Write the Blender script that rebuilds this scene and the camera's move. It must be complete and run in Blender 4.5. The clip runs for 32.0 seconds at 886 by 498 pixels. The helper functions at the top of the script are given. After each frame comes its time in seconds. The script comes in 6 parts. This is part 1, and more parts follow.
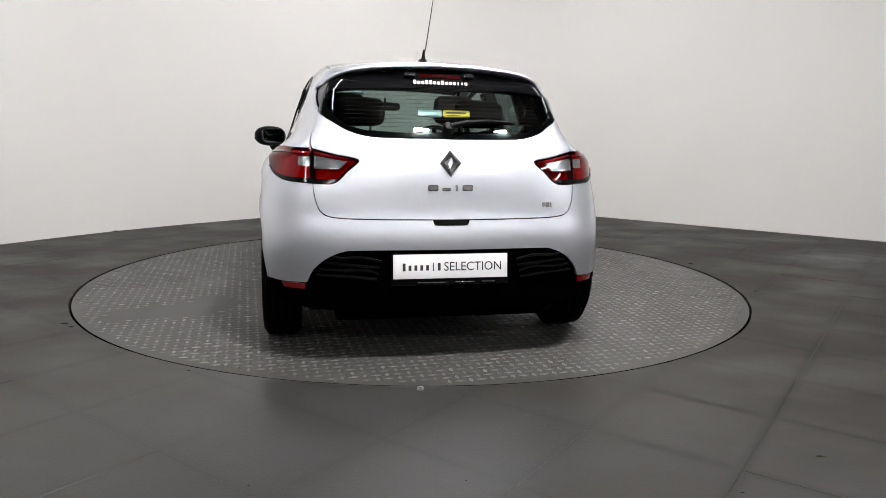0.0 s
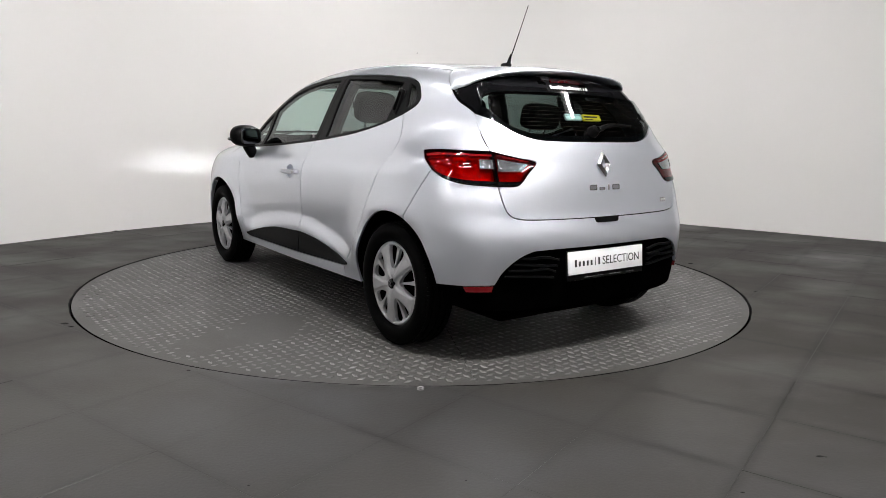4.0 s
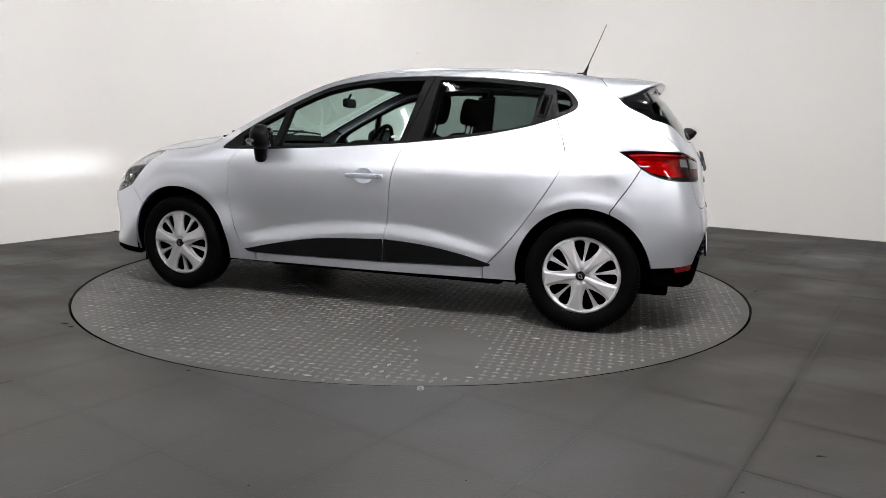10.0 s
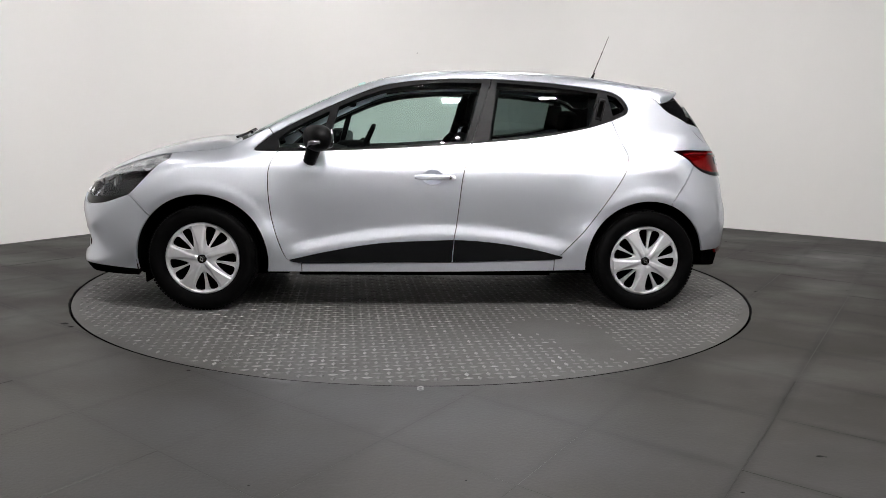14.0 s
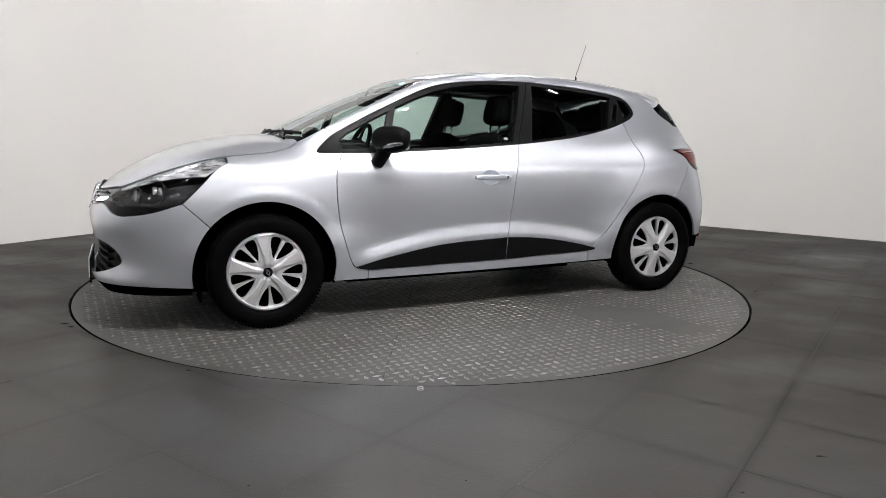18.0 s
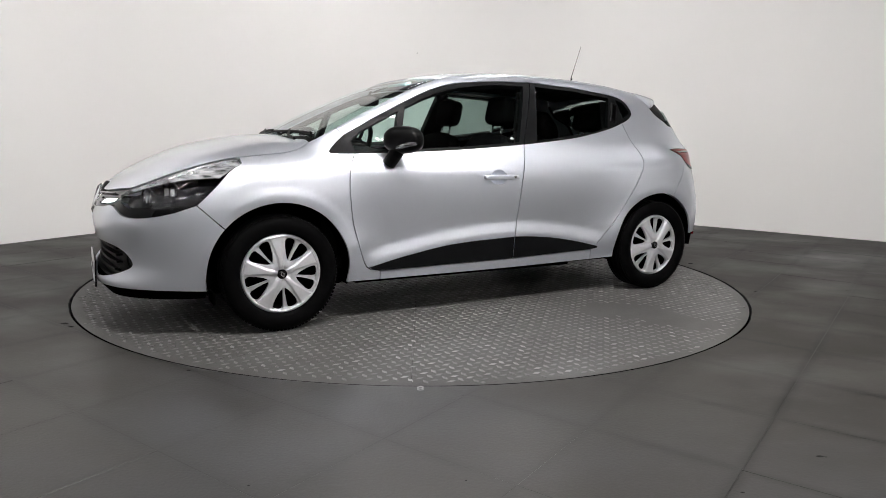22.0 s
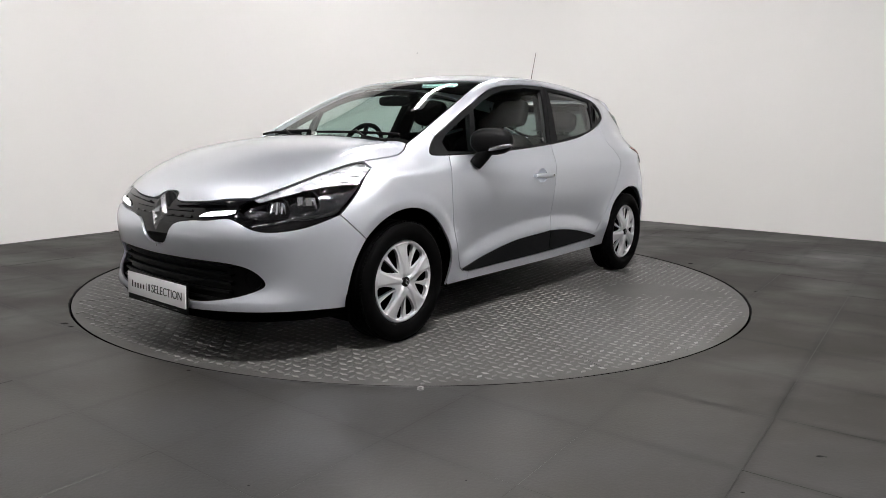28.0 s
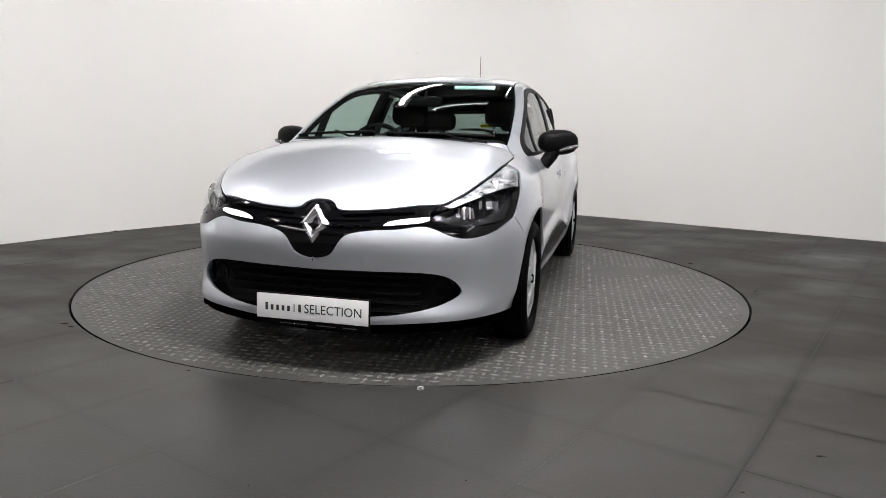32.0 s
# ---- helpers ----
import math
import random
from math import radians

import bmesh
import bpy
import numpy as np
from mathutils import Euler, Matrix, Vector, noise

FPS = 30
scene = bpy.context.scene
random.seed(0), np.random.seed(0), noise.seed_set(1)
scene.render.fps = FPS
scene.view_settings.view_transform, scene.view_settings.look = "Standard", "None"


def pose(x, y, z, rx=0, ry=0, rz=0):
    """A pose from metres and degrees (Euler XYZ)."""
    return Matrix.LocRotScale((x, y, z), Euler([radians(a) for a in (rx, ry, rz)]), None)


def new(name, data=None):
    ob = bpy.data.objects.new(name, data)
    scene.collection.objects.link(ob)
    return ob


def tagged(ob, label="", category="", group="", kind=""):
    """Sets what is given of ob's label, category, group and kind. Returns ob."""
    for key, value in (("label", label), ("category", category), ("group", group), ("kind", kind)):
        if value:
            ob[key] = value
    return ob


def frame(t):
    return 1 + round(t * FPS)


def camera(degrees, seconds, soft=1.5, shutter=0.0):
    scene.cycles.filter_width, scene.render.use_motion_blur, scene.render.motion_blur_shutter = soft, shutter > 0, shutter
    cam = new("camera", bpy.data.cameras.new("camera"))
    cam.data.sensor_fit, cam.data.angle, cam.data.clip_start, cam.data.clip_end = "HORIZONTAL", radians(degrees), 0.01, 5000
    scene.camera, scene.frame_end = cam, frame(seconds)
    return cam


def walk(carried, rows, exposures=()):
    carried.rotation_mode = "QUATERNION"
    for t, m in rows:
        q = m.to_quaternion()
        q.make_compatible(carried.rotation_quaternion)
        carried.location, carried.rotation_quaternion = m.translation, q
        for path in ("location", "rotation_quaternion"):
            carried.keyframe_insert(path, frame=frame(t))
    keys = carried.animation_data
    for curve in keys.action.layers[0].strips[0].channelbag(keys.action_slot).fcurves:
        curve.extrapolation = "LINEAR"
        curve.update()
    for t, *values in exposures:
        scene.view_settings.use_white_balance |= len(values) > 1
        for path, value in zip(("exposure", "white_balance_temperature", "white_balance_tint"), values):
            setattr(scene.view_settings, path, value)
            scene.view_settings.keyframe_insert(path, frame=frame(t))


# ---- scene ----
from mathutils.geometry import delaunay_2d_cdt

# camera on a tripod beside the turntable
cam = camera(65.707, 32.0, soft=0.55)
EYE = pose(0, -4.952, 1.0206, 80.611, 0, -2.178) @ pose(0, 0, 0, 0, 0, 1.060)
walk(cam, [(0.0, EYE), (32.0, EYE)], exposures=[(0.0, -0.48), (9.0, -0.42), (12.0, -0.50), (26.0, -0.44), (32.0, -0.36)])

# world: the hall is closed, so this is only a faint fill behind the walls
world = bpy.data.worlds.new("hall_world")
scene.world = world
world.use_nodes = True
world.node_tree.nodes["Background"].inputs[0].default_value = (0.6, 0.62, 0.65, 1)
world.node_tree.nodes["Background"].inputs[1].default_value = 0.05


# ---------- materials ----------
def material(name, colour, rough=0.5, metal=0.0, spread=0.0, scale=8.0, fine=0.0, bump=0.0, bump_scale=60.0,
             coat=0.0, spec=0.5, emit=0.0, emit_colour=None, trans=0.0, ior=1.45, rough_spread=0.0, coat_rough=0.03):
    """A principled material with two scales of tone, gloss and relief variation."""
    m = bpy.data.materials.new(name)
    m.use_nodes = True
    nt = m.node_tree
    b = nt.nodes["Principled BSDF"]
    b.inputs["Base Color"].default_value = (*colour, 1)
    b.inputs["Roughness"].default_value = rough
    b.inputs["Metallic"].default_value = metal
    b.inputs["Specular IOR Level"].default_value = spec
    b.inputs["Coat Weight"].default_value = coat
    b.inputs["Coat Roughness"].default_value = coat_rough
    b.inputs["Transmission Weight"].default_value = trans
    b.inputs["IOR"].default_value = ior
    if emit:
        b.inputs["Emission Color"].default_value = (*(emit_colour or colour), 1)
        b.inputs["Emission Strength"].default_value = emit
    if spread or fine or bump or rough_spread:
        tc = nt.nodes.new("ShaderNodeTexCoord")
        n1 = nt.nodes.new("ShaderNodeTexNoise")
        n1.inputs["Scale"].default_value = scale
        n1.inputs["Detail"].default_value = 6
        n2 = nt.nodes.new("ShaderNodeTexNoise")
        n2.inputs["Scale"].default_value = bump_scale
        n2.inputs["Detail"].default_value = 4
        nt.links.new(tc.outputs["Object"], n1.inputs["Vector"])
        nt.links.new(tc.outputs["Object"], n2.inputs["Vector"])
        if spread or fine:
            a = nt.nodes.new("ShaderNodeMapRange")
            a.inputs[1].default_value, a.inputs[2].default_value = 0.3, 0.7
            a.inputs[3].default_value, a.inputs[4].default_value = 1 - spread, 1 + spread
            nt.links.new(n1.outputs[0], a.inputs[0])
            f = nt.nodes.new("ShaderNodeMapRange")
            f.inputs[1].default_value, f.inputs[2].default_value = 0.3, 0.7
            f.inputs[3].default_value, f.inputs[4].default_value = 1 - fine, 1 + fine
            nt.links.new(n2.outputs[0], f.inputs[0])
            mul = nt.nodes.new("ShaderNodeMath")
            mul.operation = "MULTIPLY"
            nt.links.new(a.outputs[0], mul.inputs[0])
            nt.links.new(f.outputs[0], mul.inputs[1])
            vm = nt.nodes.new("ShaderNodeVectorMath")
            vm.operation = "SCALE"
            vm.inputs[0].default_value = colour
            nt.links.new(mul.outputs[0], vm.inputs["Scale"])
            nt.links.new(vm.outputs[0], b.inputs["Base Color"])
        if rough_spread:
            a = nt.nodes.new("ShaderNodeMapRange")
            a.inputs[1].default_value, a.inputs[2].default_value = 0.3, 0.7
            a.inputs[3].default_value, a.inputs[4].default_value = rough - rough_spread, rough + rough_spread
            nt.links.new(n1.outputs[0], a.inputs[0])
            nt.links.new(a.outputs[0], b.inputs["Roughness"])
        if bump:
            bp = nt.nodes.new("ShaderNodeBump")
            bp.inputs["Strength"].default_value = 1.0
            bp.inputs["Distance"].default_value = bump
            nt.links.new(n2.outputs[0], bp.inputs["Height"])
            nt.links.new(bp.outputs[0], b.inputs["Normal"])
    return m


def metallic_paint(name, colour):
    """Silver paint: metal flakes under a clear coat, with a tiny orange peel."""
    m = material(name, colour, rough=0.45, metal=0.92, coat=1.0, coat_rough=0.03)
    nt = m.node_tree
    b = nt.nodes["Principled BSDF"]
    tc = nt.nodes.new("ShaderNodeTexCoord")
    v = nt.nodes.new("ShaderNodeTexVoronoi")
    v.inputs["Scale"].default_value = 1400
    nt.links.new(tc.outputs["Object"], v.inputs["Vector"])
    mr = nt.nodes.new("ShaderNodeMapRange")
    mr.inputs[3].default_value, mr.inputs[4].default_value = 0.90, 1.08
    nt.links.new(v.outputs["Color"], mr.inputs[0])
    vm = nt.nodes.new("ShaderNodeVectorMath")
    vm.operation = "SCALE"
    vm.inputs[0].default_value = colour
    nt.links.new(mr.outputs[0], vm.inputs["Scale"])
    nt.links.new(vm.outputs[0], b.inputs["Base Color"])
    n = nt.nodes.new("ShaderNodeTexNoise")
    n.inputs["Scale"].default_value = 2.5
    n.inputs["Detail"].default_value = 5
    nt.links.new(tc.outputs["Object"], n.inputs["Vector"])
    r = nt.nodes.new("ShaderNodeMapRange")
    r.inputs[3].default_value, r.inputs[4].default_value = 0.36, 0.42
    nt.links.new(n.outputs[0], r.inputs[0])
    nt.links.new(r.outputs[0], b.inputs["Roughness"])
    return m


def glass(name, tint, rough=0.0):
    """A thin pane: clear tinted transmission with a mirror gloss on top."""
    m = bpy.data.materials.new(name)
    m.use_nodes = True
    nt = m.node_tree
    nt.nodes.clear()
    out = nt.nodes.new("ShaderNodeOutputMaterial")
    tr = nt.nodes.new("ShaderNodeBsdfTransparent")
    tr.inputs[0].default_value = (*tint, 1)
    gl = nt.nodes.new("ShaderNodeBsdfGlossy")
    gl.inputs["Roughness"].default_value = rough
    gl.inputs[0].default_value = (1, 1, 1, 1)
    lw = nt.nodes.new("ShaderNodeLayerWeight")
    pw = nt.nodes.new("ShaderNodeMath")
    pw.operation = "POWER"
    pw.inputs[1].default_value = 5
    fr = nt.nodes.new("ShaderNodeMath")
    fr.operation = "MULTIPLY_ADD"
    fr.inputs[1].default_value, fr.inputs[2].default_value = 0.90, 0.045
    nt.links.new(lw.outputs["Facing"], pw.inputs[0])
    nt.links.new(pw.outputs[0], fr.inputs[0])
    mx = nt.nodes.new("ShaderNodeMixShader")
    nt.links.new(fr.outputs[0], mx.inputs[0])
    nt.links.new(tr.outputs[0], mx.inputs[1])
    nt.links.new(gl.outputs[0], mx.inputs[2])
    nt.links.new(mx.outputs[0], out.inputs[0])
    return m


SILVER = metallic_paint("silver_paint", (0.785, 0.82, 0.895))
LINE_SHADE = material("line_shade", (0.0012, 0.0012, 0.0012), rough=0.95, ior=1.05)
BLACK_PLASTIC = material("black_plastic", (0.0020, 0.0020, 0.0022), rough=0.40, bump=0.0002, bump_scale=900, spread=0.1, ior=1.17)
GREY_PLASTIC = material("charcoal_plastic", (0.0042, 0.0044, 0.0048), rough=0.42, bump=0.0003, bump_scale=700, spread=0.12, ior=1.17)
GLOSS_BLACK = material("gloss_black", (0.003, 0.003, 0.0035), rough=0.08, spec=0.22, coat=0.15)
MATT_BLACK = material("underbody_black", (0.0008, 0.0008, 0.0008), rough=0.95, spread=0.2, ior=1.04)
RUBBER = material("tyre_rubber", (0.0024, 0.0024, 0.0025), rough=0.50, bump=0.0004, bump_scale=300, spread=0.25, scale=20, ior=1.07)
CHROME = material("chrome", (0.78, 0.79, 0.81), rough=0.16, metal=1.0)
HUBCAP = material("hubcap_silver", (0.48, 0.487, 0.505), rough=0.42, metal=0.5, coat=0.2, spread=0.04, scale=30)
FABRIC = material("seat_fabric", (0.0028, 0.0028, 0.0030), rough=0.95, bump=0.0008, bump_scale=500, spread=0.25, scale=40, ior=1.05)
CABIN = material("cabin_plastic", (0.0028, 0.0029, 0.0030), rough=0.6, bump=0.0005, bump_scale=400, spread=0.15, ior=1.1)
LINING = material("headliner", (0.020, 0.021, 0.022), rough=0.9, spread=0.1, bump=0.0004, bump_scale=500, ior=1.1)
CLEAR = glass("window_glass", (0.70, 0.82, 0.78))
DARK_GLASS = glass("rear_glass", (0.31, 0.37, 0.355))
LENS = glass("lamp_lens", (0.95, 0.96, 0.97))
RED_LENS = glass("red_lens", (0.60, 0.016, 0.022))
RED_BOWL = material("red_lamp_bowl", (0.80, 0.10, 0.10), rough=0.24, metal=0.7, bump=0.006, bump_scale=38, spread=0.35, scale=16)
LAMP_INNER = material("lamp_inner", (0.018, 0.018, 0.020), rough=0.16, metal=0.6, bump=0.004, bump_scale=30, spread=0.4, scale=14)
MIRROR = material("mirror_glass", (0.10, 0.103, 0.107), rough=0.02, metal=1.0)
DARK_RED = material("dark_red_lens", (0.16, 0.004, 0.006), rough=0.1, coat=1.0)
WHITE_PLATE = material("plate_white", (0.80, 0.80, 0.81), rough=0.35, spread=0.03)
BADGE_DARK = material("dark_print", (0.03, 0.03, 0.032), rough=0.5)
WHITE_PRINT = material("white_print", (0.8, 0.8, 0.8), rough=0.5)
YELLOW = material("sticker_yellow", (0.85, 0.70, 0.02), rough=0.5)
MINT = material("sticker_mint", (0.55, 0.78, 0.76), rough=0.5)
REFLECTOR = material("reflector_chrome", (0.8, 0.8, 0.82), rough=0.12, metal=1.0, bump=0.002, bump_scale=60)
GREY_LENS = material("grey_lens", (0.24, 0.24, 0.255), rough=0.14, metal=0.75, coat=1.0, bump=0.0012, bump_scale=55, spread=0.3, scale=40)
FACET = material("mirror_facet_chrome", (0.78, 0.79, 0.82), rough=0.18, metal=0.9, coat=0.5)
DRL = material("daytime_light", (1, 1, 1), emit=9.0, emit_colour=(0.93, 0.97, 1.0))
def half_clear(mat):
    """Let half of what lies behind shine through."""
    nt = mat.node_tree
    out, b = nt.nodes["Material Output"], nt.nodes["Principled BSDF"]
    tr, mx = nt.nodes.new("ShaderNodeBsdfTransparent"), nt.nodes.new("ShaderNodeMixShader")
    nt.links.new(b.outputs[0], mx.inputs[1])
    nt.links.new(tr.outputs[0], mx.inputs[2])
    nt.links.new(mx.outputs[0], out.inputs[0])
    return mat


half_clear(DRL)
BEAM_EMITTER = material("beam_emitter", (1, 1, 1), emit=9000.0, emit_colour=(0.93, 0.97, 1.0))
CLEAR_PLASTIC = material("clear_lens_ridges", (0.43, 0.435, 0.45), rough=0.16, metal=0.65, coat=1.0, bump=0.007, bump_scale=95, spread=0.75, scale=45)
def stretched(mat, scale):
    """Draw the fine pattern out along an axis."""
    nt = mat.node_tree
    for link in [l for l in nt.links if l.from_node.type == "TEX_COORD"]:
        mp = nt.nodes.new("ShaderNodeMapping")
        mp.inputs["Scale"].default_value = scale
        src, dst = link.from_socket, link.to_socket
        nt.links.remove(link)
        nt.links.new(src, mp.inputs[0])
        nt.links.new(mp.outputs[0], dst)
    return mat


stretched(CLEAR_PLASTIC, (0.34, 0.34, 1.2))
AMBER = material("indicator_bulb_glass", (0.50, 0.485, 0.47), rough=0.25, coat=1.0)


def part(name, verts, faces, mat, parent=None, label="", smooth=False, normals=None):
    """One mesh object, under a thing or a part when a parent is given."""
    me = bpy.data.meshes.new(name)
    me.from_pydata([tuple(v) for v in verts], [], [tuple(f) for f in faces])
    if mat:
        me.materials.append(mat)
    if smooth:
        me.shade_smooth()
    if normals is not None:
        me.shade_smooth()
        me.normals_split_custom_set([tuple(n) for n in normals])
    me.update()
    ob = new(name, me)
    if parent is not None:
        ob.parent = parent
    if label:
        tagged(ob, label)
    return ob


def from_bm(name, bm, mat, parent=None, label="", smooth=True, angle=40):
    me = bpy.data.meshes.new(name)
    bmesh.ops.recalc_face_normals(bm, faces=bm.faces)
    for e in bm.edges:
        if len(e.link_faces) == 2:
            e.smooth = e.calc_face_angle(0) < radians(angle)
    bm.to_mesh(me)
    bm.free()
    for p in me.polygons:
        p.use_smooth = smooth
    if mat:
        me.materials.append(mat)
    ob = new(name, me)
    if parent is not None:
        ob.parent = parent
    if label:
        tagged(ob, label)
    return ob


def add_box(bm, size, m, bevel=0.0, seg=2):
    """A bevelled box of that size, centred on the pose m."""
    r = bmesh.ops.create_cube(bm, size=1.0, matrix=m @ Matrix.Diagonal((*size, 1)))
    if bevel:
        es = {e for v in r["verts"] for e in v.link_edges}
        bmesh.ops.bevel(bm, geom=list(es), offset=bevel, segments=seg, affect="EDGES", profile=0.6)


def tube(bm, pts, radius, sides=8, radius_end=None):
    """A round bar along points."""
    pts = [Vector(p) for p in pts]
    rings = []
    up = Vector((0.13, 0.21, 1)).normalized()
    for i, p in enumerate(pts):
        d = (pts[min(i + 1, len(pts) - 1)] - pts[max(i - 1, 0)]).normalized()
        a = d.cross(up)
        if a.length < 0.05:
            a = d.cross(Vector((1, 0, 0)))
        a.normalize()
        b = d.cross(a)
        r = radius if radius_end is None else radius + (radius_end - radius) * i / (len(pts) - 1)
        rings.append([bm.verts.new(p + r * (math.cos(k * math.tau / sides) * a + math.sin(k * math.tau / sides) * b))
                      for k in range(sides)])
    for r0, r1 in zip(rings, rings[1:]):
        for k in range(sides):
            bm.faces.new((r0[k], r0[(k + 1) % sides], r1[(k + 1) % sides], r1[k]))
    bm.faces.new(rings[0][::-1])
    bm.faces.new(rings[-1])


def lathe(bm, profile, m, n=48, close=False):
    """Turn a profile of (radius, height) about the pose's z axis."""
    rings = []
    for r, z in profile:
        if r < 1e-6:
            rings.append([bm.verts.new(m @ Vector((0, 0, z)))])
        else:
            rings.append([bm.verts.new(m @ Vector((r * math.cos(k * math.tau / n), r * math.sin(k * math.tau / n), z))) for k in range(n)])
    pairs = list(zip(rings, rings[1:]))
    if close:
        pairs.append((rings[-1], rings[0]))
    for a, b in pairs:
        for k in range(n):
            q = [a[k % len(a)], a[(k + 1) % len(a)], b[(k + 1) % len(b)], b[k % len(b)]]
            q = list(dict.fromkeys(q))
            if len(q) > 2:
                bm.faces.new(q)

# ---------- the hall ----------
WALL = material("white_wall_paint", (0.78, 0.775, 0.765), rough=0.55, spread=0.012, scale=0.8, fine=0.01, bump=0.0006, bump_scale=180)
CEILING = material("dark_ceiling_paint", (0.045, 0.045, 0.046), rough=0.8, spread=0.1, scale=1.5)
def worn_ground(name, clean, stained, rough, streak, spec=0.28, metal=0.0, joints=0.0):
    """Trodden grey ground: broad brownish stains, wiped streaks, fine grit and uneven gloss."""
    m = material(name, clean, rough=rough, spec=spec, metal=metal)
    nt = m.node_tree
    b = nt.nodes["Principled BSDF"]
    tc = nt.nodes.new("ShaderNodeTexCoord")

    def tone(scale, detail, lo, hi, stretch=(1, 1, 1), twist=0.0):
        mp = nt.nodes.new("ShaderNodeMapping")
        mp.inputs["Scale"].default_value = stretch
        mp.inputs["Rotation"].default_value = (0, 0, radians(twist))
        n = nt.nodes.new("ShaderNodeTexNoise")
        n.inputs["Scale"].default_value = scale
        n.inputs["Detail"].default_value = detail
        r = nt.nodes.new("ShaderNodeMapRange")
        r.inputs[1].default_value, r.inputs[2].default_value = lo, hi
        nt.links.new(tc.outputs["Object"], mp.inputs[0])
        nt.links.new(mp.outputs[0], n.inputs["Vector"])
        nt.links.new(n.outputs[0], r.inputs[0])
        return r.outputs[0]

    def blend(fac, a, c, mode="MIX", amount=None):
        mx = nt.nodes.new("ShaderNodeMix")
        mx.data_type, mx.blend_type = "RGBA", mode
        if fac is None:
            mx.inputs["Factor"].default_value = amount
        else:
            nt.links.new(fac, mx.inputs["Factor"])
        for k, v in ((6, a), (7, c)):
            if isinstance(v, tuple):
                mx.inputs[k].default_value = (*v, 1)
            else:
                nt.links.new(v, mx.inputs[k])
        return mx.outputs[2]

    col = blend(tone(0.55, 5, 0.38, 0.72), clean, stained)
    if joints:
        # brown dirt plus painted-in shade, both growing with distance from the turntable's front
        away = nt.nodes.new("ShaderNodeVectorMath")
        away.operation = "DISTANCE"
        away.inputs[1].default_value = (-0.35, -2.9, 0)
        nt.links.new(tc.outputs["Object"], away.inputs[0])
        far_shade = nt.nodes.new("ShaderNodeMapRange")
        far_shade.interpolation_type = "SMOOTHSTEP"
        far_shade.inputs[1].default_value, far_shade.inputs[2].default_value = 0.5, 2.7
        nt.links.new(away.outputs["Value"], far_shade.inputs[0])
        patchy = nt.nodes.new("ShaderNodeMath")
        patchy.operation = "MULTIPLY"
        nt.links.new(far_shade.outputs[0], patchy.inputs[0])
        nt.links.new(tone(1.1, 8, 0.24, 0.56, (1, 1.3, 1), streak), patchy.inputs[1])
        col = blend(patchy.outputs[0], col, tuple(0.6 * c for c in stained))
        shade_dirt = patchy.outputs[0]
    col = blend(tone(2.2, 8, 0.46, 0.90, (1, 1.8, 1), streak), col, tuple(0.86 * c for c in stained))
    col = blend(tone(9.0, 6, 0.60, 0.90, (1, 2.5, 1), streak + 90), col, tuple(1.22 * c for c in clean))
    if joints:
        # dirt gathered along the tile joints, stronger here and there
        lines = []
        for axis, offset in ((D1, -2.24), (D2, 2.115)):
            dot = nt.nodes.new("ShaderNodeVectorMath")
            dot.operation = "DOT_PRODUCT"
            dot.inputs[1].default_value = (axis.x / PITCH, axis.y / PITCH, 0)
            nt.links.new(tc.outputs["Object"], dot.inputs[0])
            add = nt.nodes.new("ShaderNodeMath")
            add.inputs[1].default_value = 40 - offset / PITCH
            nt.links.new(dot.outputs["Value"], add.inputs[0])
            ping = nt.nodes.new("ShaderNodeMath")
            ping.operation = "PINGPONG"
            ping.inputs[1].default_value = 0.5
            nt.links.new(add.outputs[0], ping.inputs[0])
            near = nt.nodes.new("ShaderNodeMapRange")
            near.interpolation_type = "SMOOTHSTEP"
            near.inputs[1].default_value, near.inputs[2].default_value = 0.0, 0.085
            near.inputs[3].default_value, near.inputs[4].default_value = 1.0, 0.0
            nt.links.new(ping.outputs[0], near.inputs[0])
            lines.append(near.outputs[0])
        top = nt.nodes.new("ShaderNodeMath")
        top.operation = "MAXIMUM"
        nt.links.new(lines[0], top.inputs[0])
        nt.links.new(lines[1], top.inputs[1])
        some = nt.nodes.new("ShaderNodeMath")
        some.operation = "MULTIPLY"
        nt.links.new(top.outputs[0], some.inputs[0])
        nt.links.new(tone(0.8, 6, 0.22, 0.50), some.inputs[1])
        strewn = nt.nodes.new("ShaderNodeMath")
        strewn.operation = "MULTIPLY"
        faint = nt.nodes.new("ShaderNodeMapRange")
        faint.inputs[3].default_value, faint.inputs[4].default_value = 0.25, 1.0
        nt.links.new(far_shade.outputs[0], faint.inputs[0])
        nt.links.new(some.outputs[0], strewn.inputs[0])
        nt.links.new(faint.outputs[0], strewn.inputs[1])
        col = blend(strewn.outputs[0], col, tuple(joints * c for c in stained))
    grit = nt.nodes.new("ShaderNodeMapRange")
    grit.inputs[3].default_value, grit.inputs[4].default_value = 0.86, 1.12
    nt.links.new(tone(140, 3, 0.3, 0.7), grit.inputs[0])
    vm = nt.nodes.new("ShaderNodeVectorMath")
    vm.operation = "SCALE"
    nt.links.new(col, vm.inputs[0])
    nt.links.new(grit.outputs[0], vm.inputs["Scale"])
    nt.links.new(vm.outputs[0], b.inputs["Base Color"])
    r = nt.nodes.new("ShaderNodeMapRange")
    r.inputs[3].default_value, r.inputs[4].default_value = rough - 0.03, rough + 0.05
    nt.links.new(tone(1.6, 8, 0.32, 0.68, (1, 1.4, 1), streak), r.inputs[0])
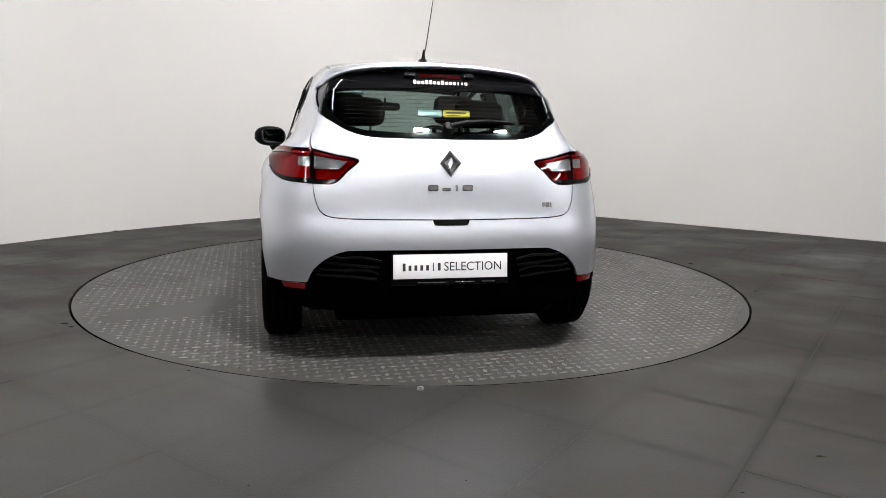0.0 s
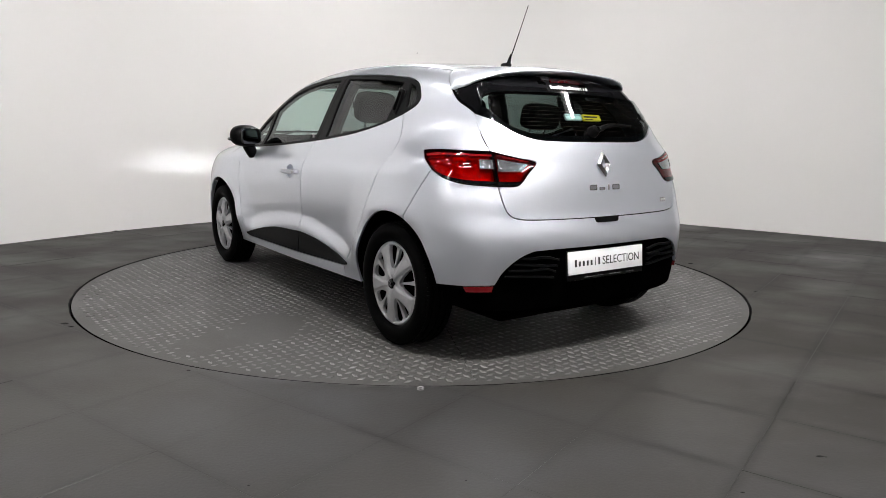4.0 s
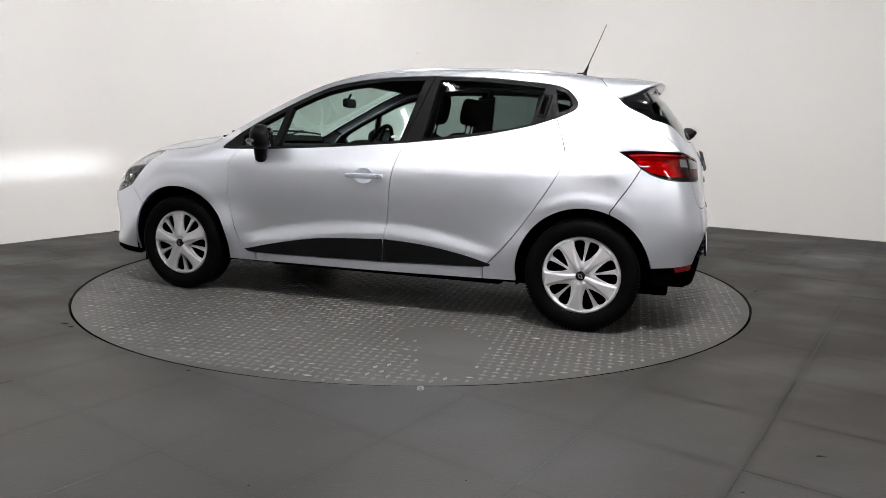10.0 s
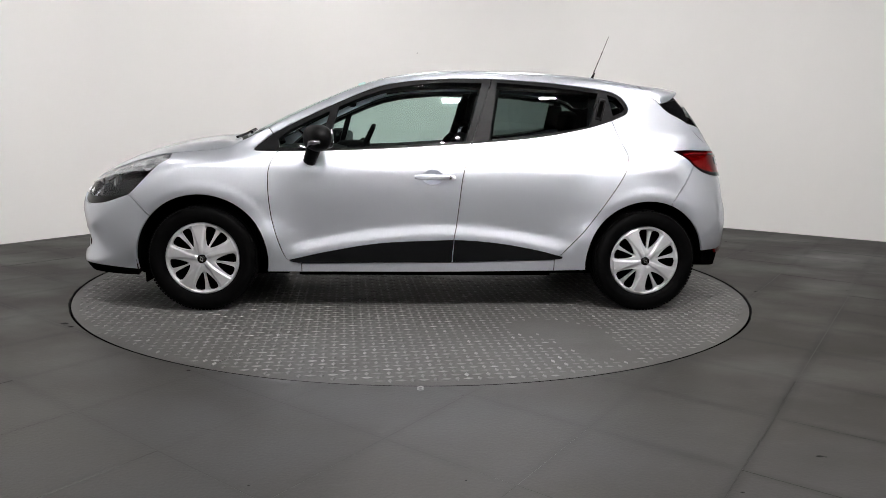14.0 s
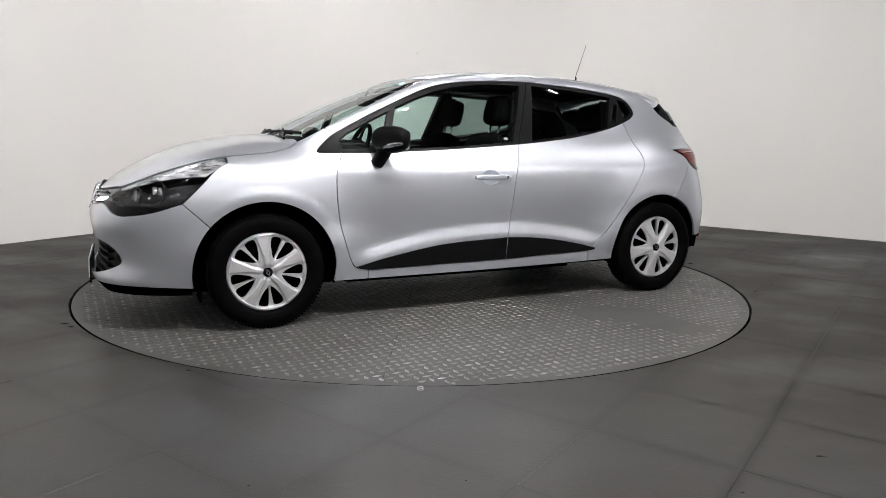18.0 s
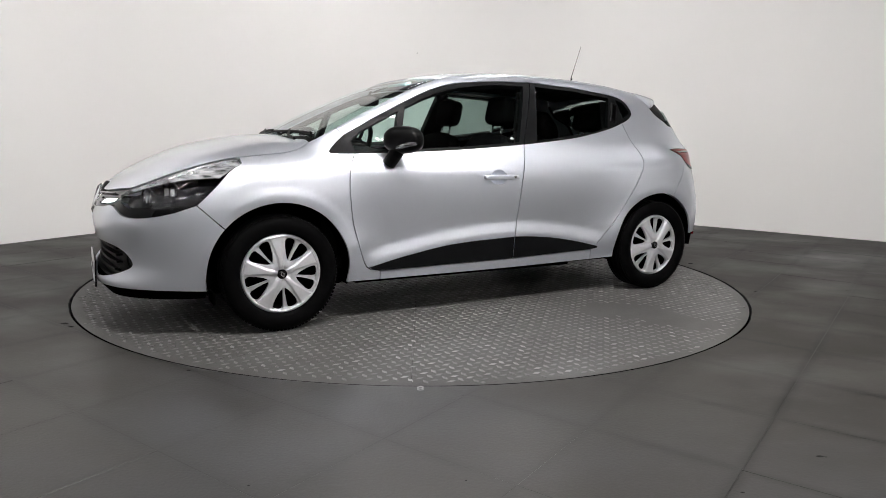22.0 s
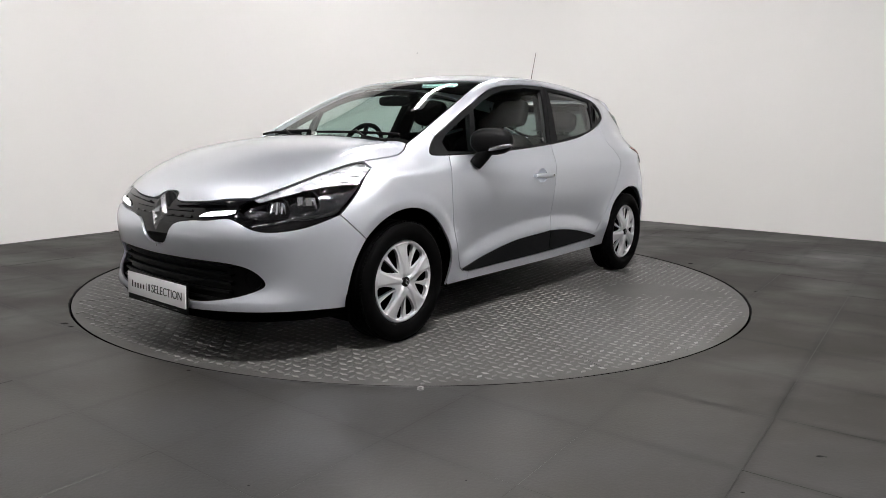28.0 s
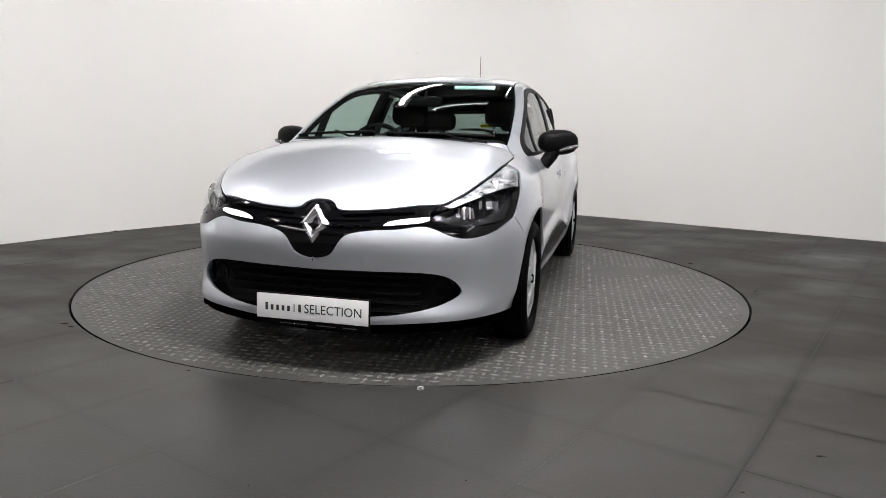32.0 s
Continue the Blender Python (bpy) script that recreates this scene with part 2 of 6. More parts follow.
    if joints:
        # the same far mask also roughens the paint
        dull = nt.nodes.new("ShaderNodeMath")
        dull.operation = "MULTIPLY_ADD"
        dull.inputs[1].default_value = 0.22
        nt.links.new(shade_dirt, dull.inputs[0])
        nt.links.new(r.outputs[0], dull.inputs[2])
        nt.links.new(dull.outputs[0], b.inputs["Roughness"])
    else:
        nt.links.new(r.outputs[0], b.inputs["Roughness"])
    bp = nt.nodes.new("ShaderNodeBump")
    bp.inputs["Distance"].default_value = 0.0006
    nt.links.new(tone(80, 4, 0.0, 1.0), bp.inputs["Height"])
    nt.links.new(bp.outputs[0], b.inputs["Normal"])
    return m


TURN = radians(52.3)
D1, D2 = Vector((math.cos(TURN), math.sin(TURN))), Vector((math.sin(TURN), -math.cos(TURN)))
PITCH = 0.517
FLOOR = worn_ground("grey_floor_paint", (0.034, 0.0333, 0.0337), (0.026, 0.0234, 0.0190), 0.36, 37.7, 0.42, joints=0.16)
JOINT = material("floor_joint", (0.014, 0.0132, 0.0122), rough=0.45, spread=0.2)
PIT = material("pit_dark", (0.006, 0.006, 0.006), rough=0.9, spread=0.2)
STEEL = worn_ground("tread_plate", (0.066, 0.065, 0.0635), (0.048, 0.0462, 0.043), 0.44, 15.0, 0.3, 0.1)
BARE = material("worn_tread", (0.06, 0.06, 0.0585), rough=0.40, metal=0.3, spread=0.25, scale=3.0, fine=0.15)


def vary_lozenges(mat):
    """A few lozenges are polished bright, most are as dull as the plate."""
    nt = mat.node_tree
    b = nt.nodes["Principled BSDF"]
    geo = nt.nodes.new("ShaderNodeNewGeometry")
    ramp = nt.nodes.new("ShaderNodeValToRGB")
    ramp.color_ramp.elements[0].color = (0.075, 0.075, 0.0735, 1)
    ramp.color_ramp.elements[1].color = (0.26, 0.26, 0.255, 1)
    for at, v in ((0.35, 0.105), (0.8, 0.145), (0.95, 0.20)):
        ramp.color_ramp.elements.new(at).color = (v, v, v * 0.98, 1)
    nt.links.new(geo.outputs["Random Per Island"], ramp.inputs[0])
    nt.links.new(ramp.outputs[0], b.inputs["Base Color"])
    return mat


vary_lozenges(BARE)
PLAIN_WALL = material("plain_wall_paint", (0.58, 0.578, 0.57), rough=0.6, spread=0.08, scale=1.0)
LAMP_WHITE = material("lamp_housing", (0.7, 0.7, 0.7), rough=0.4, spread=0.03)
TUBE = material("lit_diffuser", (1, 1, 1), emit=84.0, emit_colour=(1.0, 0.968, 0.955))
STRONG_TUBE = material("lit_strong_diffuser", (1, 1, 1), emit=120.0, emit_colour=(1.0, 0.968, 0.955))
SOFT_TUBE = material("lit_mid_diffuser", (1, 1, 1), emit=85.0, emit_colour=(1.0, 0.968, 0.955))
PANEL = material("lit_flood_panel", (1, 1, 1), emit=4200.0, emit_colour=(1.0, 0.968, 0.955))
SIDE_PANEL = material("lit_side_panel", (1, 1, 1), emit=1700.0, emit_colour=(1.0, 0.968, 0.955))

CEIL = 3.7
RIM = 2.257


def wall_path():
    """The plan of the two white walls and the wide round cove that joins them."""
    pts = []
    a, k, b = Vector((-1.95, 3.30)), Vector((0.32, 5.57)), Vector((2.40, 3.97))
    left = [Vector((-5.3, -1.698)), Vector((-3.72, 1.10)), Vector((-3.40, 1.61)), Vector((-3.05, 2.12)), Vector((-2.55, 2.70))]
    pts += left
    for i in range(25):
        s = i / 24
        pts.append((1 - s) ** 2 * a + 2 * s * (1 - s) * k + s * s * b)
    pts += [Vector((3.42, 3.18)), Vector((4.95, 2.02)), Vector((5.8, 1.378))]
    return pts


def sheet_wall(name, pts, z0, z1, thick, mat, label):
    """An upright wall of that thickness along a plan line, seen from its right side."""
    n = len(pts)
    outs = []
    for i, p in enumerate(pts):
        d = (pts[min(i + 1, n - 1)] - pts[max(i - 1, 0)]).normalized()
        outs.append(p + thick * Vector((-d.y, d.x)))
    v = [(p.x, p.y, z) for z in (z0, z1) for p in pts] + [(p.x, p.y, z) for z in (z0, z1) for p in outs]
    f = []
    for i in range(n - 1):
        f.append((i, i + 1, n + i + 1, n + i))
        f.append((2 * n + i + 1, 2 * n + i, 3 * n + i, 3 * n + i + 1))
        f.append((n + i, n + i + 1, 3 * n + i + 1, 3 * n + i))
        f.append((i + 1, i, 2 * n + i, 2 * n + i + 1))
    f += [(0, n, 3 * n, 2 * n), (n - 1, 3 * n - 1, 4 * n - 1, 2 * n - 1)]
    bm = bmesh.new()
    vs = [bm.verts.new(q) for q in v]
    for q in f:
        bm.faces.new([vs[i] for i in q])
    ob = from_bm(name, bm, mat, angle=30)
    return tagged(ob, label, "wall", kind="structure")


sheet_wall("wall_north", wall_path(), -0.02, CEIL, 0.16, WALL, "white painted wall with a wide rounded corner")
# walls never in view, toned down to limit the light they bounce
sheet_wall("wall_west", [Vector((-6.6, -9.2)), Vector((-6.6, -4.0)), Vector((-5.3, -1.698))], -0.02, CEIL, 0.16, PLAIN_WALL, "unseen plain side wall, pale grey, closing the hall")
sheet_wall("wall_south", [Vector((7.6, -9.2)), Vector((-6.6, -9.2))], -0.02, CEIL, 0.16, PLAIN_WALL, "unseen plain back wall, pale grey, closing the hall")
sheet_wall("wall_east", [Vector((5.8, 1.378)), Vector((7.6, 0.02)), Vector((7.6, -9.2))], -0.02, CEIL, 0.16, PLAIN_WALL, "unseen plain side wall, pale grey, closing the hall")

bm = bmesh.new()
add_box(bm, (15.4, 15.6, 0.12), pose(0.5, -1.7, CEIL + 0.06))
for i in range(12):
    add_box(bm, (15.0, 0.10, 0.18), pose(0.5, -9.0 + i * 1.2, CEIL - 0.06))
tagged(from_bm("ceiling", bm, CEILING), "dark grey painted ceiling with crossing beams", "ceiling", kind="structure")


def ceiling_light(x, y, turn, length, diffuser):
    """A slim surface-mounted batten with a lit diffuser."""
    lamp = new("ceiling_light")
    lamp.matrix_world = pose(x, y, CEIL - 0.22, 0, 0, turn)
    b = bmesh.new()
    add_box(b, (length, 0.16, 0.05), pose(0, 0, 0.03), 0.008)
    for s in (-1, 1):
        add_box(b, (0.02, 0.02, 0.16), pose(s * length * 0.4, 0, 0.13))
    from_bm("housing", b, LAMP_WHITE, lamp)
    b = bmesh.new()
    add_box(b, (length - 0.06, 0.06, 0.03), pose(0, 0, -0.012), 0.008)
    from_bm("diffuser", b, diffuser, lamp, "glowing white diffuser")
    return tagged(lamp, "unseen slim white batten ceiling light, lit to fill the hall", "ceiling light", "hall lights")


def flood_light(x, y, z, wide, high, aim, diffuser):
    """A flat flood light hung from the ceiling on a rod, turned to the turntable."""
    lamp = new("flood_light")
    lamp.matrix_world = Matrix.Translation((x, y, z))
    turn = (Vector(aim) - Vector((x, y, z))).to_track_quat("Z", "Y").to_matrix().to_4x4()
    b = bmesh.new()
    add_box(b, (wide + 0.05, high + 0.05, 0.06), turn @ pose(0, 0, -0.04), 0.01)
    from_bm("housing", b, MATT_BLACK, lamp, "black lamp housing")
    b = bmesh.new()
    add_box(b, (wide, high, 0.012), turn @ pose(0, 0, -0.006), 0.004)
    from_bm("diffuser", b, diffuser, lamp, "glowing white panel")
    b = bmesh.new()
    tube(b, [(0, 0, 0), (0, 0, CEIL - z)], 0.012, 8)
    from_bm("rod", b, MATT_BLACK, lamp)
    return tagged(lamp, "black rectangular flood light on a ceiling rod, lit", "flood light", "flood lights")


# the first four follow reflections on the car; the others are added as fill
for x, y, a, n, strong in ((-0.2, 2.5, 67, 1.7, 0), (1.2, 2.4, 72, 1.6, 0), (-2.8, -0.7, 37, 1.1, 1), (-1.05, -1.9, 65, 1.1, 2), (2.7, -0.6, -40, 1.3, 1),
                           (-3.9, -3.4, 60, 0.8, 1),
                           (0.3, -0.9, 70, 1.5, 1), (-2.6, -3.2, 60, 0.9, 2), (-2.9, -7.4, 0, 2.4, 0), (0.3, -7.6, 0, 2.4, 0), (3.5, -7.4, 0, 2.4, 0), (-5.0, -5.6, 90, 2.0, 1), (5.4, -4.4, 60, 2.0, 1), (6.5, -5.2, 90, 2.2, 1)):
    ceiling_light(x, y, a, n, (SOFT_TUBE, TUBE, STRONG_TUBE)[strong])
for x, y, z, w, h in ((0.55, -3.0, 3.4, 0.20, 0.09), (1.7, -2.7, 3.4, 0.20, 0.09)):
    flood_light(x, y, z, w, h, (0.25 * x, 0.0, 0.6), PANEL if x < 1 else SIDE_PANEL)


# ---------- floor ----------
def circle(r, n=160, z=None):
    return [(r * math.cos(math.tau * i / n), r * math.sin(math.tau * i / n)) for i in range(n)]


def floor_sheet():
    """Screed under the tiles, with the round pit left open."""
    outer = [(-7, -9.6), (8, -9.6), (8, 6), (-7, 6)]
    ring = circle(RIM + 0.002)
    pts = [Vector(p) for p in outer + ring]
    ed = [(i, (i + 1) % 4) for i in range(4)] + [(4 + i, 4 + (i + 1) % len(ring)) for i in range(len(ring))]
    v, _, f, *_ = delaunay_2d_cdt(pts, ed, [], 0, 1e-6)
    keep = [q for q in f if sum((v[i] for i in q), Vector((0, 0))).length / 3 > RIM * 0.999]
    ob = part("floor", [(p.x, p.y, -0.0013) for p in v], keep, JOINT)
    return tagged(ob, "grey painted tiled concrete floor", "floor", kind="structure")


floor = floor_sheet()


def tile_data(corners):
    """One bevelled floor tile from its plan polygon, cut back where it meets the pit."""
    pts = [Vector(c) for c in corners]
    if min(p.length for p in pts) > RIM + 0.4:
        polys = [pts]
    else:
        edge = []
        for p, q in zip(pts, pts[1:] + pts[:1]):
            edge += [p.lerp(q, i / 6) for i in range(6)]
        arc = [Vector(p) for p in circle(RIM, 220)]
        mid = sum(pts, Vector((0, 0))) / 4
        arc = [p for p in arc if (p - mid).length < PITCH]
        allp = edge + arc
        ed = [(i, (i + 1) % len(edge)) for i in range(len(edge))]
        ed += [(len(edge) + i, len(edge) + i + 1) for i in range(len(arc) - 1) if (arc[i] - arc[i + 1]).length < 0.2]
        v, _, f, *_ = delaunay_2d_cdt(allp, ed, [], 0, 1e-6)
        polys = []
        for q in f:
            c = sum((v[i] for i in q), Vector((0, 0))) / 3
            rel = c - mid
            if c.length > RIM - 0.0005 and abs(rel.dot(D1)) < PITCH / 2 and abs(rel.dot(D2)) < PITCH / 2:
                polys.append([v[i] for i in q])
    return polys


far_v, far_f = [], []
for i in range(-22, 24):
    for j in range(-22, 24):
        c = (2.115 + (i + 0.5) * PITCH) * D2 + (-2.24 + (j + 0.5) * PITCH) * D1
        if c.length < RIM - 0.40 or not (-6.6 < c.x < 7.6 and -9 < c.y < 5.6):
            continue
        h = PITCH / 2 - 0.0011
        square = [c + a * h * D1 + b * h * D2 for a, b in ((-1, -1), (-1, 1), (1, 1), (1, -1))]
        near = c.length < 4.3 and c.y < 3.9 and c.y > -3.9
        polys = tile_data(square)
        if not polys:
            continue
        lift = random.uniform(-0.0006, 0.0004)
        v, f = [], []
        for poly in polys:
            if len(poly) == 4:
                k = len(v)
                v += [(p.x, p.y, lift) for p in poly] + [(p.x + (p - c).x * 0.006, p.y + (p - c).y * 0.003, -0.0012) for p in poly]
                f += [(k, k + 1, k + 2, k + 3)] + [(k + a, k + 4 + a, k + 4 + (a + 1) % 4, k + (a + 1) % 4) for a in range(4)]
            else:
                k = len(v)
                v += [(p.x, p.y, lift) for p in poly]
                f.append((k, k + 1, k + 2))
        f = [q if (Vector(v[q[1]]) - Vector(v[q[0]])).cross(Vector(v[q[2]]) - Vector(v[q[0]])).z > -1e-9 else q[::-1] for q in f]
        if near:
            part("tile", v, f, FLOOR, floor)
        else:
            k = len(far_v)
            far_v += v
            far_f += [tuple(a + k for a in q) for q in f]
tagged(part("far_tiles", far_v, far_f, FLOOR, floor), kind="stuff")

# pit wall and bottom, seen only as the dark gap round the turntable
bm = bmesh.new()
lathe(bm, [(RIM, -0.0015), (RIM, -0.16), (0.0, -0.16)], Matrix(), 160)
tagged(from_bm("pit", bm, PIT), "dark round pit under the turntable", "pit", kind="structure")


# ---------- turntable ----------
def build_turntable():
    """A round steel turntable of butted tread plates with raised lozenges."""
    r = 2.246
    table = new("turntable")
    b = bmesh.new()
    lathe(b, [(0, -0.004), (r - 0.003, -0.004), (r, -0.008), (r, -0.075), (r - 0.05, -0.09), (0, -0.09)], Matrix(), 180)
    from_bm("deck", b, STEEL, table, angle=25)
    # black ring added over the deck's edge to paint in the gap's shade
    b = bmesh.new()
    lathe(b, [(r - 0.0045, -0.0034), (r + 0.0012, -0.0042), (r + 0.0012, -0.078)], Matrix(), 180)
    from_bm("gap_shade", b, MATT_BLACK, table, "black ring painting in the shaded gap", angle=25)
    v, f = [], []
    pitch = 0.048
    rng = random.Random(4)
    n = int(r / pitch) + 1
    for i in range(-n, n + 1):
        for j in range(-n, n + 1):
            x, y = i * pitch, j * pitch
            d = math.hypot(x, y)
            if d > r - 0.05:
                continue
            # worn smooth in broad patches, most of all along the rim
            wear = noise.noise(Vector((x * 0.9, y * 0.9, 3.1))) * 0.9 + noise.noise(Vector((x * 3, y * 3, 7.7))) * 0.35
            left = 0.95 - wear * 1.5 - max(0.0, d - 1.7) * 0.6 + rng.uniform(-0.12, 0.12)
            if left < 0.06:
                continue
            h = 0.0028 * min(1.0, left)
            a = 0 if (i + j) % 2 else math.pi / 2
            ca, sa = math.cos(a + 0.02 * rng.uniform(-1, 1)), math.sin(a)
            k = len(v)
            for px, py, pz in ((-0.0235, 0, 0), (0, -0.0110, 0), (0.0235, 0, 0), (0, 0.0110, 0), (-0.0195, 0, h), (0, -0.0085, h), (0.0195, 0, h), (0, 0.0085, h)):
                v.append((x + ca * px - sa * py, y + sa * px + ca * py, -0.0041 + pz))
            f += [(k + 4, k + 5, k + 6, k + 7)] + [(k + q, k + (q + 1) % 4, k + 4 + (q + 1) % 4, k + 4 + q) for q in range(4)]
    tagged(part("tread", v, f, BARE, table, "raised worn lozenges"), kind="stuff")
    # butt seams between the plates
    for turn in (-120.4, -30.4):
        b = bmesh.new()
        add_box(b, (4.40, 0.004, 0.002), pose(0, 0, -0.0040, 0, 0, turn))
        from_bm("seam", b, JOINT, table)
    # countersunk screws along the rim
    for k in range(12):
        a = math.tau * k / 12 + 0.13
        b = bmesh.new()
        lathe(b, [(0, 0.0035), (0.009, 0.0025), (0.012, -0.003)], pose((r - 0.03) * math.cos(a), (r - 0.03) * math.sin(a), -0.004), 10)
        from_bm("bolt", b, BARE, table)
    return tagged(table, "round grey steel tread-plate turntable, worn", "turntable")


turntable = build_turntable()


# ---------- the car's outer form ----------
def spline(*pts):
    """A natural cubic through (x, y) pairs, straight beyond its ends."""
    pts = sorted(pts)
    x, y = np.array([p[0] for p in pts], float), np.array([p[1] for p in pts], float)
    n, h = len(x), np.diff(x)
    a, r = np.eye(n), np.zeros(n)
    for i in range(1, n - 1):
        a[i, i - 1:i + 2] = h[i - 1], 2 * (h[i - 1] + h[i]), h[i]
        r[i] = 6 * ((y[i + 1] - y[i]) / h[i] - (y[i] - y[i - 1]) / h[i - 1])
    m = np.linalg.solve(a, r)
    s0 = (y[1] - y[0]) / h[0] - h[0] * m[1] / 6
    s1 = (y[-1] - y[-2]) / h[-1] + h[-1] * m[-2] / 6

    def f(t):
        t = np.asarray(t, float)
        i = np.clip(np.searchsorted(x, t) - 1, 0, n - 2)
        u, v = x[i + 1] - t, t - x[i]
        g = (m[i] * u ** 3 + m[i + 1] * v ** 3) / (6 * h[i]) + (y[i] / h[i] - m[i] * h[i] / 6) * u + (y[i + 1] / h[i] - m[i + 1] * h[i] / 6) * v
        return np.where(t < x[0], y[0] + s0 * (t - x[0]), np.where(t > x[-1], y[-1] + s1 * (t - x[-1]), g))
    return f


def step(a, b, t):
    s = np.clip((t - a) / (b - a), 0, 1)
    return s * s * (3 - 2 * s)


def smax(a, b, r):
    h = np.maximum(r - np.abs(a - b), 0)
    return np.maximum(a, b) + h * h / (4 * r)


AXLE, HUB = 1.2945, 0.302
SECTION = spline((0.05, 0.71), (0.15, 0.768), (0.22, 0.790), (0.30, 0.799), (0.42, 0.815), (0.52, 0.804), (0.65, 0.810),
                 (0.76, 0.812), (0.85, 0.799), (0.93, 0.758), (1.00, 0.724), (1.12, 0.682), (1.25, 0.635), (1.36, 0.586), (1.46, 0.53))
TAPER_TOP = spline((1.6, -0.17), (1.2, -0.085), (1.0, -0.048), (0.5, -0.006), (0.0, 0.0), (-0.6, -0.01), (-1.0, -0.028), (-1.25, -0.045),
                   (-1.5, -0.085), (-1.75, -0.15))
TAPER_LOW = spline((2.2, -0.16), (1.9, -0.06), (1.6, -0.004), (1.3, 0.012), (0.9, 0.0), (0.0, 0.0), (-0.8, 0.0), (-1.2, 0.012),
                   (-1.5, 0.004), (-1.8, -0.04), (-2.0, -0.10))
BONNET = spline((2.3, 0.60), (2.12, 0.715), (2.0, 0.785), (1.83, 0.872), (1.59, 0.953), (1.35, 0.999), (1.2, 1.011), (1.0, 1.01), (0.7, 1.02))
ROOF = spline((1.3, 0.93), (1.15, 1.0), (0.95, 1.105), (0.7, 1.223), (0.45, 1.328), (0.2, 1.398), (-0.1, 1.437), (-0.4, 1.443), (-0.7, 1.436),
              (-1.05, 1.412), (-1.3, 1.378), (-1.5, 1.345), (-1.7, 1.30))
NOSE = spline((0.10, 2.05), (0.17, 2.10), (0.23, 2.145), (0.32, 2.132), (0.42, 2.124), (0.5, 2.134), (0.57, 2.138), (0.62, 2.126), (0.67, 2.102), (0.72, 2.066),
              (0.80, 1.97), (0.88, 1.82))
TAIL = spline((0.15, -1.85), (0.22, -1.88), (0.33, -1.905), (0.50, -1.925), (0.60, -1.918), (0.66, -1.902), (0.80, -1.882), (0.89, -1.864), (0.95, -1.840),
              (1.01, -1.80), (1.1, -1.744), (1.2, -1.668), (1.28, -1.606), (1.33, -1.575), (1.40, -1.560))


DOOR_SECTION = spline((0.05, 0.70), (0.15, 0.758), (0.22, 0.776), (0.30, 0.783), (0.42, 0.789), (0.52, 0.798), (0.65, 0.810),
                      (0.76, 0.812), (0.85, 0.799), (0.93, 0.758), (1.00, 0.724), (1.12, 0.682), (1.25, 0.635), (1.36, 0.586), (1.46, 0.53))
FLARE = spline((0.95, 0.275), (0.812, 0.30), (0.559, 0.356), (0.259, 0.404), (-0.143, 0.427), (-0.466, 0.400), (-0.65, 0.366), (-0.797, 0.330), (-0.95, 0.29))


def half_width(x, z):
    w = step(0.82, 1.0, z)
    # the doors curve in below the waist and flare out again to a crease along the mouldings
    doors = step(-1.10, -0.64, x) * (1 - step(0.64, 1.06, x))
    flare = DOOR_SECTION(z) + 0.022 * (1 - step(0.0, 0.105, z - FLARE(x)))
    y = (1 - doors) * SECTION(z) + doors * flare + (1 - w) * TAPER_LOW(x) + w * TAPER_TOP(x)
    for a, r in ((AXLE, 0.41), (-AXLE, 0.40)):
        d = np.hypot(x - a, z - HUB)
        y = y + 0.005 * (1 - step(r - 0.01, r + 0.05, d)) * step(0.25, 0.4, z) + 0.024 * (1 - step(r - 0.05, r + 0.24, d)) * step(0.2, 0.4, z)
    return y + 0.072 * np.exp(-((x + 1.50) / 0.30) ** 2 - ((z - 0.935) / 0.085) ** 2)


def top_height(x, y):
    crown = 0.13 - 0.04 * step(-0.1, 0.4, x)
    return np.maximum(BONNET(x) - 0.12 * y * y, ROOF(x + 0.04 * y * y) - crown * y * y)


def hull(x, y, z):
    """Below nought inside the car's outer skin, above it outside."""
    y = np.abs(y)
    f = smax(y - half_width(x, z), z - top_height(x, y), 0.10)
    f = smax(f, x - (NOSE(z) - 0.22 * y ** 2 - 1.0 * y ** 6), 0.08)
    return smax(f, TAIL(z) + (0.10 + 0.06 * step(0.7, 0.9, z)) * y ** 2 + (1.1 + 0.3 * step(0.6, 0.9, z)) * y ** 8 - x, 0.035)


# ---------- skin panels cut out of that form ----------
Q = math.sqrt(0.5)
CHARTS = {"side": ((1, 0, 0), (0, 0, 1), (0, 1, 0)), "top": ((1, 0, 0), (0, 1, 0), (0, 0, 1)),
          "front": ((Q, -Q, 0), (0, 0, 1), (Q, Q, 0)), "rear": ((Q, Q, 0), (0, 0, 1), (-Q, Q, 0))}
CHARTS = {k: tuple(np.array(a, float) for a in v) for k, v in CHARTS.items()}
START = {"side": (0.0, 1.4), "top": (0.15, 1.9), "front": (0.2, 2.9), "rear": (0.2, 2.9)}


